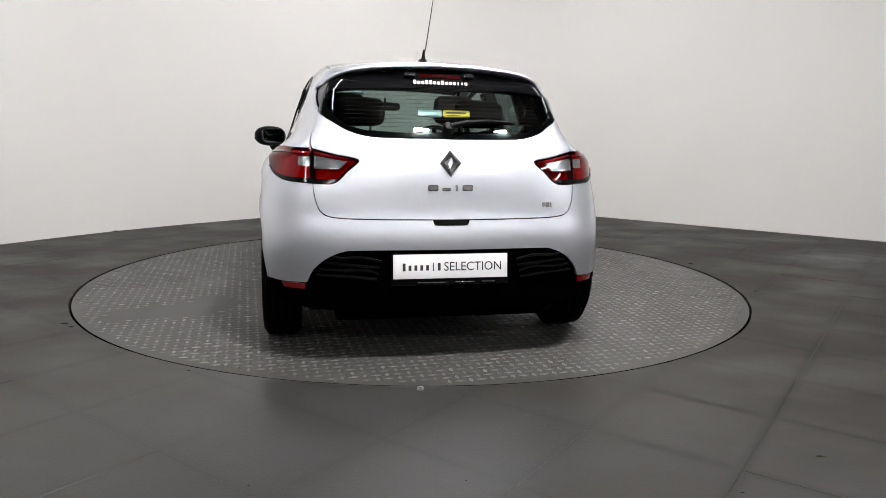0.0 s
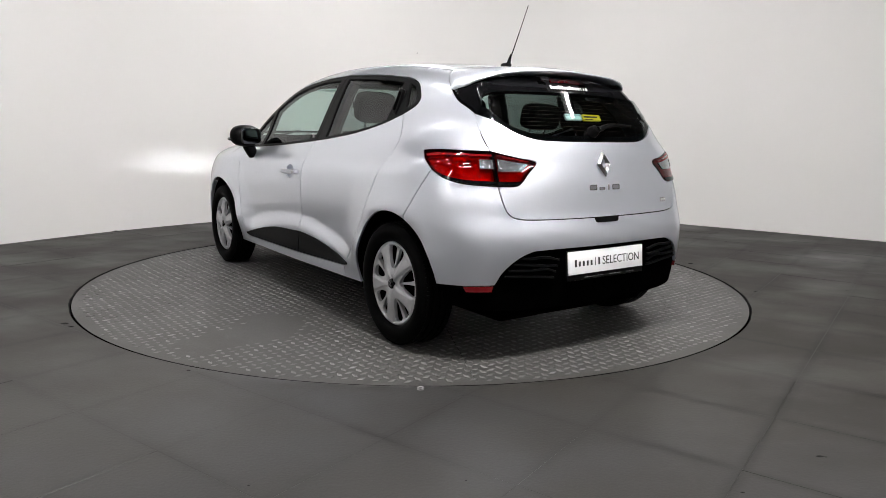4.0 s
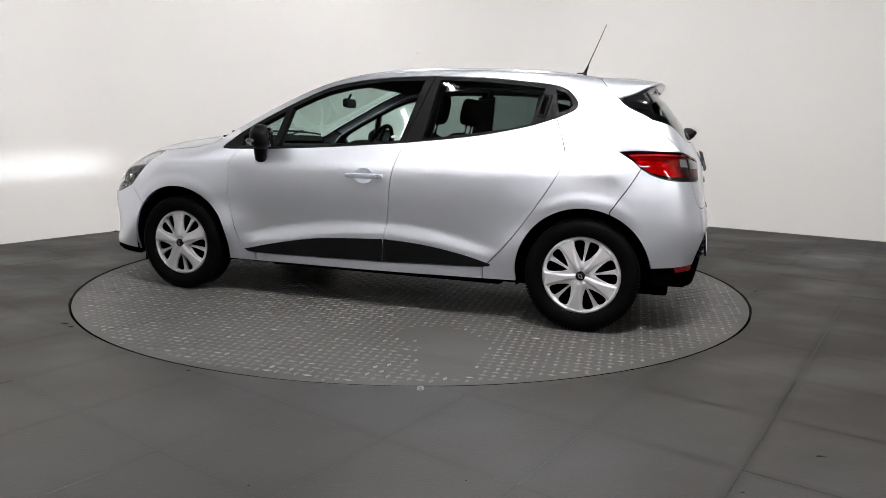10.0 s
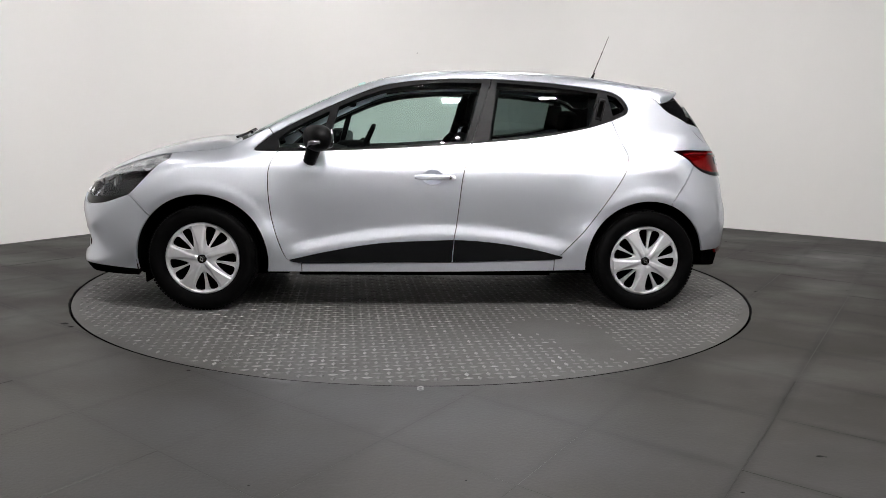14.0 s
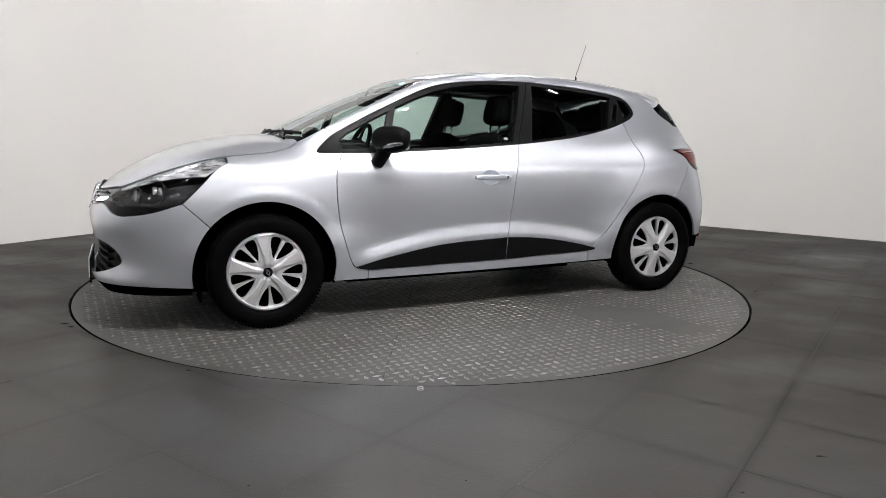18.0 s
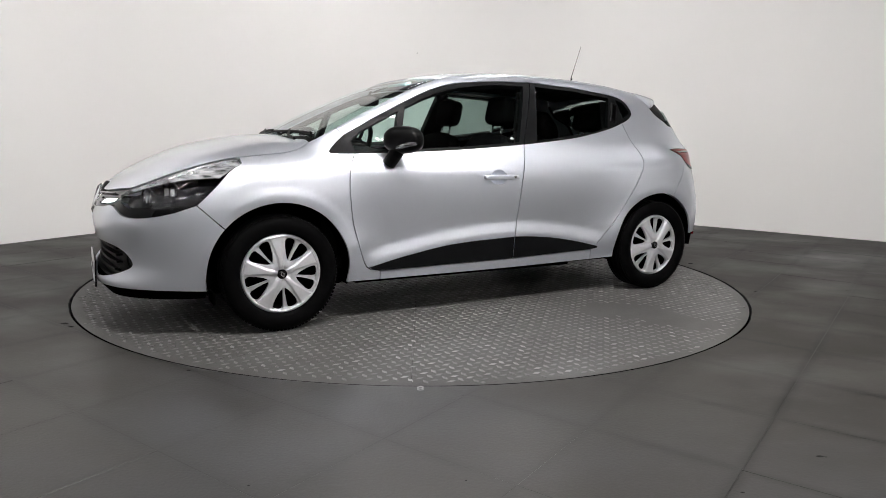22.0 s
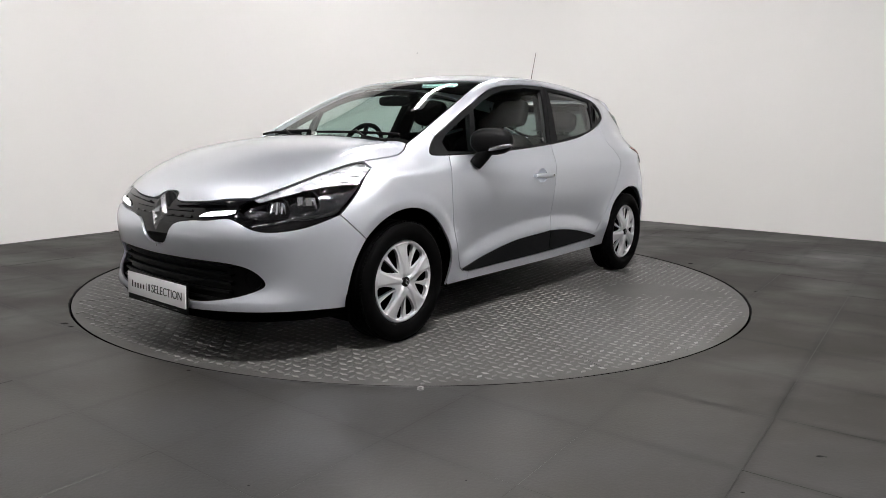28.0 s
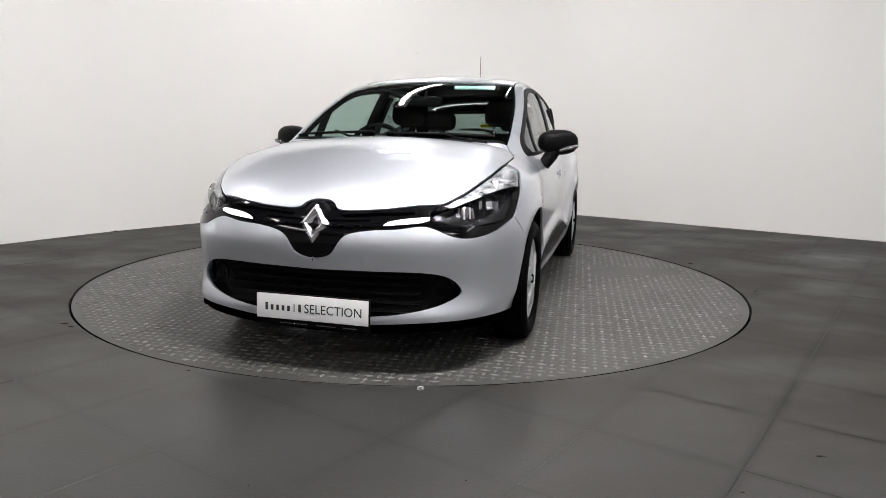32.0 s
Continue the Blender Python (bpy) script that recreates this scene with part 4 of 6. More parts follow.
panel("rear_bumper", both("rear", chain(GATE_LOW[::-1], TLAMP_LOW[::-1], REAR_SEAM, arch(a_rear, 180 - 10, -AXLE, RR, y=0.82), REAR_LIP, VENT_TOP, trace((-1.926, 0, 0.520), (-1.904, 0, 0.653))), grid=0.022), SILVER, car)
panel("tailgate", both("rear", chain(GLASS_LOW, trace((-1.805, 0, 1.004), (-1.904, 0, 0.653)), GATE_LOW[::-1], TLAMP_IN[::-1], trace((-1.752, 0.600, 0.957), (-1.67, 0.59, 1.03), (-1.59, 0.572, 1.125))), grid=0.024), SILVER, car)

for flip in (False, True):
    for chart, line in (("side", DOOR_FRONT), ("side", DOOR_MID), ("side", DOOR_REAR), ("side", trace((0.795, 0.8, 0.283), (0.3, 0.8, 0.277), (-0.132, 0.8, 0.283), (-0.75, 0.8, 0.302))),
                        ("side", trace((0.737, 0.8, 0.225), (0.737, 0.8, 0.273))), ("top", BON_SIDE), ("side", BUMP_SEAM), ("rear", REAR_SEAM), ("rear", GATE_SIDE[8:]), ("rear", GATE_LAMP), ("rear", GATE_LOW), ("top", RAIL),
                        ("side", trace(RAIL[PILLAR], DLO_NOSE[0])), ("top", BON_LAMP), ("side", LAMP_REAR), ("rear", TLAMP_TOP), ("rear", TLAMP_OUT), ("side", BELT_FRONT), ("side", BELT_REAR)):
        lamp_edge = any(line is l for l in (BON_LAMP, LAMP_REAR, TLAMP_TOP, TLAMP_OUT))
        shut_line_shade(chart, line, flip, 0.004 if lamp_edge else 0.009)


# ---------- glazing and black frames ----------
def side_pts(*xz):
    return [(x, 0.7, z) for x, z in xz]


def ring(*xz):
    """A closed smooth-cornered outline on the car's side."""
    return chain(*[trace(a, b) for a, b in zip(side_pts(*xz), side_pts(*xz[1:], xz[0]))])


FRONT_PANE = ring((0.597, 0.938), (0.2, 0.957), (-0.212, 0.989), (-0.262, 1.15), (-0.315, 1.334), (-0.10, 1.333), (0.06, 1.316), (0.17, 1.301), (0.29, 1.273), (0.40, 1.232), (0.530, 1.173))
NOSE_PANE = ring((0.640, 0.937), (0.577, 1.150), (0.70, 1.091), (0.82, 1.028), (0.872, 0.985), (0.862, 0.936))
REAR_PANE = ring((-0.350, 0.999), (-0.405, 1.338), (-0.70, 1.322), (-0.93, 1.300), (-1.022, 1.288), (-0.962, 1.095), (-0.85, 1.066), (-0.70, 1.043), (-0.52, 1.020))
QUARTER_PANE = ring((-1.108, 1.152), (-1.078, 1.283), (-1.135, 1.262), (-1.168, 1.226), (-1.182, 1.196), (-1.168, 1.178))
FW = [skin("side", chain(DLO_TOP, trace((-0.375, 0.7, 1.362), (-0.244, 0.7, 0.977)), BELT_FRONT[::-1], DLO_NOSE[::-1]), holes=(FRONT_PANE, NOSE_PANE), grid=0.03, lift=0.001)]
RW = [skin("side", chain(trace((-0.244, 0.7, 0.977), (-0.375, 0.7, 1.362)), DLO_TOP_REAR, DLO_TAIL, BELT_REAR[::-1]), holes=(REAR_PANE, QUARTER_PANE), grid=0.03, lift=0.001)]
for name, patch in (("front_window_frame", FW), ("rear_window_frame", RW)):
    pair(name, patch, GREY_PLASTIC, car, "matt black window surround and pillar", thick=0.035)
for name, line, glass_mat in (("front_window", FRONT_PANE, CLEAR), ("vent_window", NOSE_PANE, CLEAR), ("rear_window", REAR_PANE, DARK_GLASS), ("quarter_window", QUARTER_PANE, DARK_GLASS)):
    for ob in pair(name, [skin("side", line, gap=-0.004, grid=0.05, lift=-0.006)], glass_mat, car, "tinted glass", thick=0.004, edge=False):
        ob.visible_shadow = False
i_scr = [i for i in range(len(RAIL)) if RAIL[i][0] > 1.062][-1] + 1
ob = panel("windscreen", both("top", chain(RAIL[i_scr:i_head + 1], HEADER, trace((0.33, 0, 1.35), (1.143, 0, 1.0)), SCREEN_LOW[::-1]), gap=0.004, grid=0.05, lift=-0.002), CLEAR, car, "clear laminated windscreen", thick=0.005, edge=False)
ob.visible_shadow = False
panel("cowl", both("top", chain(trace((1.05, 0.622, 1), (1.078, 0.48, 1), (1.105, 0.3, 1), (1.125, 0, 1)), trace((1.125, 0, 1), (1.185, 0, 1)), trace((1.185, 0, 1), (1.165, 0.3, 1), (1.13, 0.5, 1), (1.09, 0.632, 1))), gap=0.0, lift=-0.010), BLACK_PLASTIC, car, "black plastic scuttle below the windscreen", thick=0.05)
# black ceramic border of the windscreen, just inside the glass
HEAD_IN = lay("top", (0.315, 0.505, 0), (0.350, 0.34, 0), (0.368, 0.15, 0), (0.372, 0.0, 0))
panel("screen_border", both("top", chain(trace((0.262, 0.535, 1.33), *HEADER[::6][1:], (0.328, 0, 1.35)), trace((0.328, 0, 1.35), (0.372, 0, 1.33)), HEAD_IN[::-1]), gap=0.0, grid=0.03, lift=-0.009), BLACK_PLASTIC, car, thick=0.002)
# rear screen and the gloss black crown above it
ob = panel("rear_screen", both("rear", chain(GLASS_LOW, trace((-1.805, 0, 1.004), (-1.65, 0, 1.243)), GLASS_TOP[::-1], trace(GLASS_TOP[0], GLASS_LOW[0])), gap=0.003, grid=0.04, lift=-0.001), DARK_GLASS, car, "dark tinted heated rear screen", thick=0.004, edge=False)
ob.visible_shadow = False
panel("tailgate_crown", both("rear", chain(GLASS_TOP, trace((-1.65, 0, 1.243), (-1.58, 0, 1.322)), trace((-1.58, 0, 1.322), (-1.57, 0.2, 1.316), (-1.545, 0.38, 1.296), (-1.49, 0.475, 1.270), (-1.42, 0.545, 1.246)), trace((-1.42, 0.545, 1.246), (-1.425, 0.560, 1.232)), GATE_SIDE[6:][(GATE_SIDE[6:, 2] < 1.232) & (GATE_SIDE[6:, 2] > 1.13)], trace((-1.59, 0.572, 1.13), GLASS_TOP[0])), gap=0.001, grid=0.03, lift=-0.012), GLOSS_BLACK, car, "gloss black panel under the spoiler", thick=0.02)
# printed black margin along the rear screen's foot
panel("screen_margin", both("rear", chain(GLASS_LOW, trace((-1.805, 0, 1.004), (-1.785, 0, 1.034)), trace((-1.785, 0, 1.034), (-1.77, 0.25, 1.036), (-1.745, 0.37, 1.046), (-1.70, 0.46, 1.082), (-1.64, 0.51, 1.14), (-1.59, 0.545, 1.165))), gap=0.001, grid=0.03, lift=-0.006), GLOSS_BLACK, car, thick=0.002)

# lower door mouldings
for name, top, low in (("front_moulding", trace((0.812, 0.8, 0.296), (0.559, 0.8, 0.352), (0.259, 0.8, 0.400), (-0.143, 0.8, 0.421)), trace((-0.137, 0.8, 0.287), (0.3, 0.8, 0.281), (0.727, 0.8, 0.277), (0.812, 0.8, 0.296))),
                       ("rear_moulding", trace((-0.149, 0.8, 0.421), (-0.30, 0.8, 0.413), (-0.466, 0.8, 0.394), (-0.65, 0.8, 0.360), (-0.797, 0.8, 0.324)), trace((-0.797, 0.8, 0.324), (-0.76, 0.8, 0.307), (-0.45, 0.8, 0.296), (-0.141, 0.8, 0.287)))):
    pair(name, [skin("side", chain(top, low), gap=0.001, grid=0.02, lift=0.007)], GREY_PLASTIC, car, "charcoal plastic door moulding", thick=0.012)


# ---------- lamps ----------
HEAD = chain(BON_LAMP, LAMP_REAR, LAMP_LOW)
ob1, ob2 = pair("headlamp", [skin("front", HEAD, gap=0.003, grid=0.025)], LENS, car, "clear headlamp with chrome reflectors", thick=0.003, edge=False)
head_lamps = (ob1, ob2)
for ob in head_lamps:
    ob.visible_shadow = False
LAMP_SPLIT = trace((1.945, 0.545, 0.715), (1.86, 0.63, 0.748), (1.75, 0.70, 0.778), (1.66, 0.745, 0.790), (1.585, 0.790, 0.793))
LAMP_ROOF = chain(BON_LAMP, LAMP_REAR[:9], LAMP_SPLIT[::-1])
for flip, host in ((False, head_lamps[0]), (True, head_lamps[1])):
    panel("lamp_housing", [skin("front", HEAD, gap=0.004, grid=0.025, lift=-0.050)], LAMP_INNER, host, "dark reflective lamp housing", thick=0.003, flip=flip)
    panel("indicator_reflector", [skin("front", LAMP_ROOF, gap=0.005, grid=0.02, lift=-0.006)], CLEAR_PLASTIC, host, "clear ridged indicator lens", thick=0.004, flip=flip)
    s = -1 if flip else 1
    for k, (x, y, z, r) in enumerate(((1.900, 0.612, 0.690, 0.047), (1.795, 0.686, 0.714, 0.052))):
        b = bmesh.new()
        m = Matrix.Translation((x, y * s, z)) @ Vector((0.88, 0.42 * s, 0.10)).to_track_quat("Z", "Y").to_matrix().to_4x4()
        lathe(b, [(r, 0.0), (r * 0.86, -0.018), (r * 0.6, -0.034), (r * 0.28, -0.042), (0.012, -0.043)], m, 28)
        from_bm("reflector_bowl", b, REFLECTOR, host)
        b = bmesh.new()
        lathe(b, [(0.0, -0.008), (0.009, -0.012), (0.011, -0.024), (0.011, -0.045)], m, 16)
        from_bm("bulb", b, GREY_LENS, host)
        b = bmesh.new()
        lathe(b, [(r + 0.006, -0.004), (r + 0.005, 0.002), (r, 0.002), (r - 0.002, -0.004)], m, 28, close=True)
        from_bm("bezel", b, LAMP_INNER, host)
        # faceted mirror box round the bulb
        b = bmesh.new()
        if k == 0:
            for j in range(6):
                add_box(b, (0.0095, 0.058 - 0.005 * abs(j - 2.5), 0.003), m @ pose((-0.030 + 0.012 * j) * s, 0.002, -0.006, (-14, 5, -4, 16, -8, 10)[j], (34 - 12 * j) * s, 3 * j - 8), 0.001, 1)
        else:
            add_box(b, (0.030, 0.036, 0.003), m @ pose(0.006 * s, 0.006, -0.002, -5, 4 * s, 6), 0.001, 1)
            for j in (-1, 1):
                add_box(b, (0.024, 0.050, 0.003), m @ pose(0.034 * j * s, 0, 0.002, 6, -40 * j * s, 6), 0.001, 1)
        from_bm("mirror_facet", b, FACET, host)
    b = bmesh.new()
    m = Matrix.Translation((1.70, 0.690 * s, 0.812))
    lathe(b, [(0.0, 0.012), (0.010, 0.008), (0.013, -0.004), (0.010, -0.02)], m @ Vector((0.6, 0.7 * s, 0.4)).to_track_quat("Z", "Y").to_matrix().to_4x4(), 16)
    from_bm("indicator_bulb", b, AMBER, host)

DRL_LINE = chain(trace((2.096, 0.292, 0.640), (2.085, 0.312, 0.662), (2.06, 0.37, 0.678), (2.015, 0.484, 0.690)), trace((2.015, 0.484, 0.690), (2.035, 0.497, 0.668)), trace((2.035, 0.497, 0.668), (2.06, 0.45, 0.655), (2.096, 0.292, 0.640)))
# grille band, with the daytime lights
panel("grille", both("front", chain(BON_FRONT, LAMP_LOW[::-1], BUMP_TOP[::-1], trace((2.14, 0, 0.499), (2.034, 0, 0.745))), holes=(DRL_LINE,), gap=0.001, grid=0.022, lift=-0.008), GLOSS_BLACK, car, "gloss black grille band")
for za, zb in ((0.607, 0.616), (0.634, 0.643), (0.661, 0.669)):
    panel("grille_bar", both("front", chain(trace((2.12, 0, zb), (2.11, 0.26, zb + 0.006)), trace((2.11, 0.26, zb + 0.006), (2.11, 0.262, za + 0.006)), trace((2.11, 0.262, za + 0.006), (2.12, 0, za))), gap=0.0, lift=-0.002), GLOSS_BLACK, car, thick=0.012)
pair("grille_lip", [skin("front", chain(trace((2.10, 0.13, 0.688), (2.07, 0.26, 0.697), (2.03, 0.42, 0.706)), trace((2.03, 0.42, 0.706), (2.03, 0.42, 0.700)), trace((2.03, 0.42, 0.700), (2.07, 0.26, 0.691), (2.10, 0.13, 0.681)), trace((2.10, 0.13, 0.681), (2.10, 0.13, 0.688))), gap=0.0, lift=0.004)], GLOSS_BLACK, car, thick=0.01)
DRL_LENS = pair("daytime_light", [skin("front", DRL_LINE, gap=0.005, grid=0.02, lift=-0.002)], DRL, car, "lit white daytime running light", thick=0.004, edge=False)
for ob, s in zip(DRL_LENS, (1, -1)):
    ob.visible_shadow = False
    # an added emitter in an invented black slot stands in for the lamp's beam
    b = bmesh.new()
    beam = pose(1.945, 0.385 * s, 0.664, 0, -2.5, 0)
    for dz in (-0.011, 0.011):
        add_box(b, (0.125, 0.17, 0.002), beam @ pose(0, 0, dz))
    for k in range(4):
        add_box(b, (0.125, 0.002, 0.022), beam @ pose(0, (-0.085 + 0.0567 * k) * s, 0))
    add_box(b, (0.002, 0.17, 0.022), beam @ pose(-0.063, 0, 0))
    from_bm("beam_shaper", b, MATT_BLACK, ob)
    b = bmesh.new()
    add_box(b, (0.003, 0.165, 0.010), beam @ pose(-0.059, 0, 0))
    from_bm("added_beam_strip", b, BEAM_EMITTER, ob)

# lower grille
panel("lower_grille_back", both("front", chain(trace((2.12, 0, 0.47), (2.12, 0.24, 0.472), (2.06, 0.49, 0.472), (1.985, 0.60, 0.445), (1.95, 0.66, 0.36), (2.0, 0.60, 0.30), (2.07, 0.46, 0.27), (2.12, 0.245, 0.24), (2.12, 0, 0.23)), trace((2.12, 0, 0.23), (2.12, 0, 0.47))), gap=0.0, lift=-0.055), BLACK_PLASTIC, car, thick=0.01)
for z, y1 in ((0.425, 0.46), (0.392, 0.46), (0.358, 0.46), (0.325, 0.45), (0.292, 0.42)):
    panel("lower_grille_bar", both("front", chain(trace((2.12, 0, z + 0.006), (2.11, 0.24, z + 0.006), (2.06, y1, z + 0.004)), trace((2.06, y1, z + 0.004), (2.06, y1, z - 0.006)), trace((2.06, y1, z - 0.006), (2.11, 0.24, z - 0.006), (2.12, 0, z - 0.006))), gap=0.0, lift=-0.022), BLACK_PLASTIC, car, thick=0.03)
for s in (1, -1):
    b = bmesh.new()
    m = Matrix.Translation((1.975, 0.535 * s, 0.372)) @ Vector((0.92, 0.38 * s, 0)).to_track_quat("Z", "Y").to_matrix().to_4x4()
    lathe(b, [(0, 0.004), (0.03, 0.004), (0.038, 0.001), (0.042, 0.008), (0.047, 0.008), (0.052, -0.03)], m, 28)
    from_bm("fog_lamp_blank", b, BLACK_PLASTIC, car)
# lip under the front bumper
panel("front_lip", both("front", chain(BUMP_LIP, trace((2.135, 0, 0.208), (2.08, 0, 0.165)), trace((2.08, 0, 0.165), (2.06, 0.3, 0.172), (1.99, 0.55, 0.19), (1.85, 0.70, 0.195), (1.665, 0.765, 0.195)), trace((1.665, 0.765, 0.195), (1.665, 0.79, 0.23))), gap=0.0, lift=-0.006), MATT_BLACK, car, "black lower lip", thick=0.03)
b = bmesh.new()
lathe(b, [(0, 0.002), (0.021, 0.002), (0.0235, 0.0008), (0.025, -0.003)], Matrix.Translation((2.078, -0.445, 0.545)) @ Vector((0.93, -0.36, 0.05)).to_track_quat("Z", "Y").to_matrix().to_4x4(), 28)
from_bm("tow_eye_cap", b, SILVER, car, "round silver tow-eye cover")

# tail lamps: outer half on the wing, inner half on the tailgate
def shrunk(chart, line, d):
    """The same outline, drawn in by a few millimetres."""
    return onto(chart, shrink(flat(chart, on_middle(chart, line)), d))[0]


OUT_LAMP = chain(TLAMP_TOP, GATE_LAMP, TLAMP_LOW[::-1], TLAMP_OUT[::-1])
IN_LAMP = chain(TLAMP_IN, GATE_LAMP[::-1])
DARK_OUT = chain(trace((-1.56, 0.78, 0.872), (-1.63, 0.752, 0.847), (-1.70, 0.70, 0.832), (-1.79, 0.597, 0.826)), trace((-1.79, 0.597, 0.826), (-1.80, 0.590, 0.806)), TLAMP_LOW[::-1])
DARK_IN = chain(trace((-1.79, 0.597, 0.826), (-1.825, 0.48, 0.826)), trace((-1.825, 0.48, 0.826), (-1.825, 0.495, 0.809)), trace((-1.825, 0.495, 0.809), (-1.80, 0.590, 0.806)), trace((-1.80, 0.590, 0.806), (-1.79, 0.597, 0.826)))
REV_OUT = chain(trace((-1.73, 0.645, 0.920), (-1.775, 0.610, 0.918)), trace((-1.775, 0.610, 0.918), (-1.782, 0.606, 0.878)), trace((-1.782, 0.606, 0.878), (-1.738, 0.645, 0.880)), trace((-1.738, 0.645, 0.880), (-1.73, 0.645, 0.920)))
REV_IN = chain(trace((-1.775, 0.585, 0.922), (-1.825, 0.45, 0.900)), trace((-1.825, 0.45, 0.900), (-1.825, 0.48, 0.868)), trace((-1.825, 0.48, 0.868), (-1.79, 0.585, 0.868)), trace((-1.79, 0.585, 0.868), (-1.775, 0.585, 0.922)))
for flip in (False, True):
    for name, line, rev, dark, lab in (("tail_lamp", OUT_LAMP, REV_OUT, DARK_OUT, "red outer tail lamp"), ("tailgate_lamp", IN_LAMP, REV_IN, DARK_IN, "red inner tail lamp on the tailgate")):
        host = panel(name, [skin("rear", line, gap=0.003, grid=0.02, lift=0.003)], RED_LENS, car, lab, thick=0.004, flip=flip, edge=False)
        panel("lamp_bowl", [skin("rear", line, gap=0.006, grid=0.02, lift=-0.020)], RED_BOWL, host, "red faceted lamp reflector", thick=0.006, flip=flip)
        panel("lamp_rim", [skin("rear", line, holes=(shrunk("rear", line, 0.008),), gap=0.001, grid=0.02, lift=0.002)], GLOSS_BLACK, host, "black lamp rim", thick=0.024, flip=flip)
        panel("reversing_lens", [skin("rear", rev, gap=0.0, grid=0.02, lift=0.0065)], GREY_LENS, host, "clear grey reversing lens", thick=0.006, flip=flip)
        panel("lamp_foot", [skin("rear", dark, gap=0.001, grid=0.02, lift=0.0062)], GLOSS_BLACK, host, "black lower band", thick=0.006, flip=flip)
        strip = (chain(trace((-1.50, 0.765, 0.936), (-1.60, 0.73, 0.942), (-1.765, 0.607, 0.940)), trace((-1.765, 0.607, 0.940), (-1.768, 0.606, 0.932)), trace((-1.768, 0.606, 0.932), (-1.60, 0.73, 0.934), (-1.505, 0.765, 0.928)), trace((-1.505, 0.765, 0.928), (-1.50, 0.765, 0.936))) if name == "tail_lamp" else
                 chain(trace((-1.772, 0.59, 0.940), (-1.82, 0.44, 0.912)), trace((-1.82, 0.44, 0.912), (-1.82, 0.45, 0.906)), trace((-1.82, 0.45, 0.906), (-1.773, 0.59, 0.932)), trace((-1.773, 0.59, 0.932), (-1.772, 0.59, 0.940))))
        panel("lamp_ridge", [skin("rear", strip, gap=0.0, grid=0.02, lift=0.0065)], DARK_RED, host, thick=0.005, flip=flip)

# rear valance with its ribbed vents
panel("rear_valance", both("rear", chain(trace((-1.926, 0, 0.522), (-1.909, 0.40, 0.523), (-1.896, 0.49, 0.515), (-1.87, 0.58, 0.46), (-1.84, 0.64, 0.376), (-1.76, 0.74, 0.369), (-1.65, 0.80, 0.367)), trace((-1.65, 0.80, 0.367), (-1.66, 0.77, 0.28)),
      trace((-1.66, 0.77, 0.28), (-1.78, 0.65, 0.255), (-1.86, 0.40, 0.235), (-1.88, 0, 0.23)), trace((-1.88, 0, 0.23), (-1.926, 0, 0.522))), gap=0.0, lift=-0.012), MATT_BLACK, car, "black plastic rear valance", thick=0.03)
for k in range(4):
    z = 0.492 - 0.027 * k
    wob = 0.006 * (-1) ** k
    out = (0.503, 0.543, 0.572, 0.594)[k]
    pair("vent_rib", [skin("rear", chain(trace((-1.905, 0.30 + 0.01 * k, z - 0.016), (-1.90, 0.38, z - 0.004 + wob), (-1.89, 0.47, z), (-1.87, out, z + 0.004)), trace((-1.87, out, z + 0.004), (-1.87, out, z - 0.004)),
         trace((-1.87, out, z - 0.004), (-1.89, 0.47, z - 0.010), (-1.90, 0.38, z - 0.014 + wob), (-1.905, 0.30 + 0.01 * k, z - 0.026)), trace((-1.905, 0.30 + 0.01 * k, z - 0.026), (-1.905, 0.30 + 0.01 * k, z - 0.016))), gap=0.0, grid=0.02, lift=0.001)], GREY_PLASTIC, car, thick=0.014)
pair("rear_reflector", [skin("rear", chain(trace((-1.755, 0.738, 0.366), (-1.84, 0.635, 0.371)), trace((-1.84, 0.635, 0.371), (-1.835, 0.640, 0.345)), trace((-1.835, 0.640, 0.345), (-1.765, 0.727, 0.342)), trace((-1.765, 0.727, 0.342), (-1.755, 0.738, 0.366))), gap=0.0, grid=0.02, lift=0.002)], DARK_RED, car, "red reflector strip", thick=0.015)
panel("tailgate_grip", both("rear", chain(trace((-1.906, 0, 0.652), (-1.905, 0.084, 0.651)), trace((-1.905, 0.084, 0.651), (-1.908, 0.076, 0.634), (-1.91, 0.06, 0.629), (-1.912, 0, 0.628)), trace((-1.912, 0, 0.628), (-1.906, 0, 0.652))), gap=0.0, grid=0.02, lift=0.003), BLACK_PLASTIC, car, "black tailgate grip", thick=0.02)


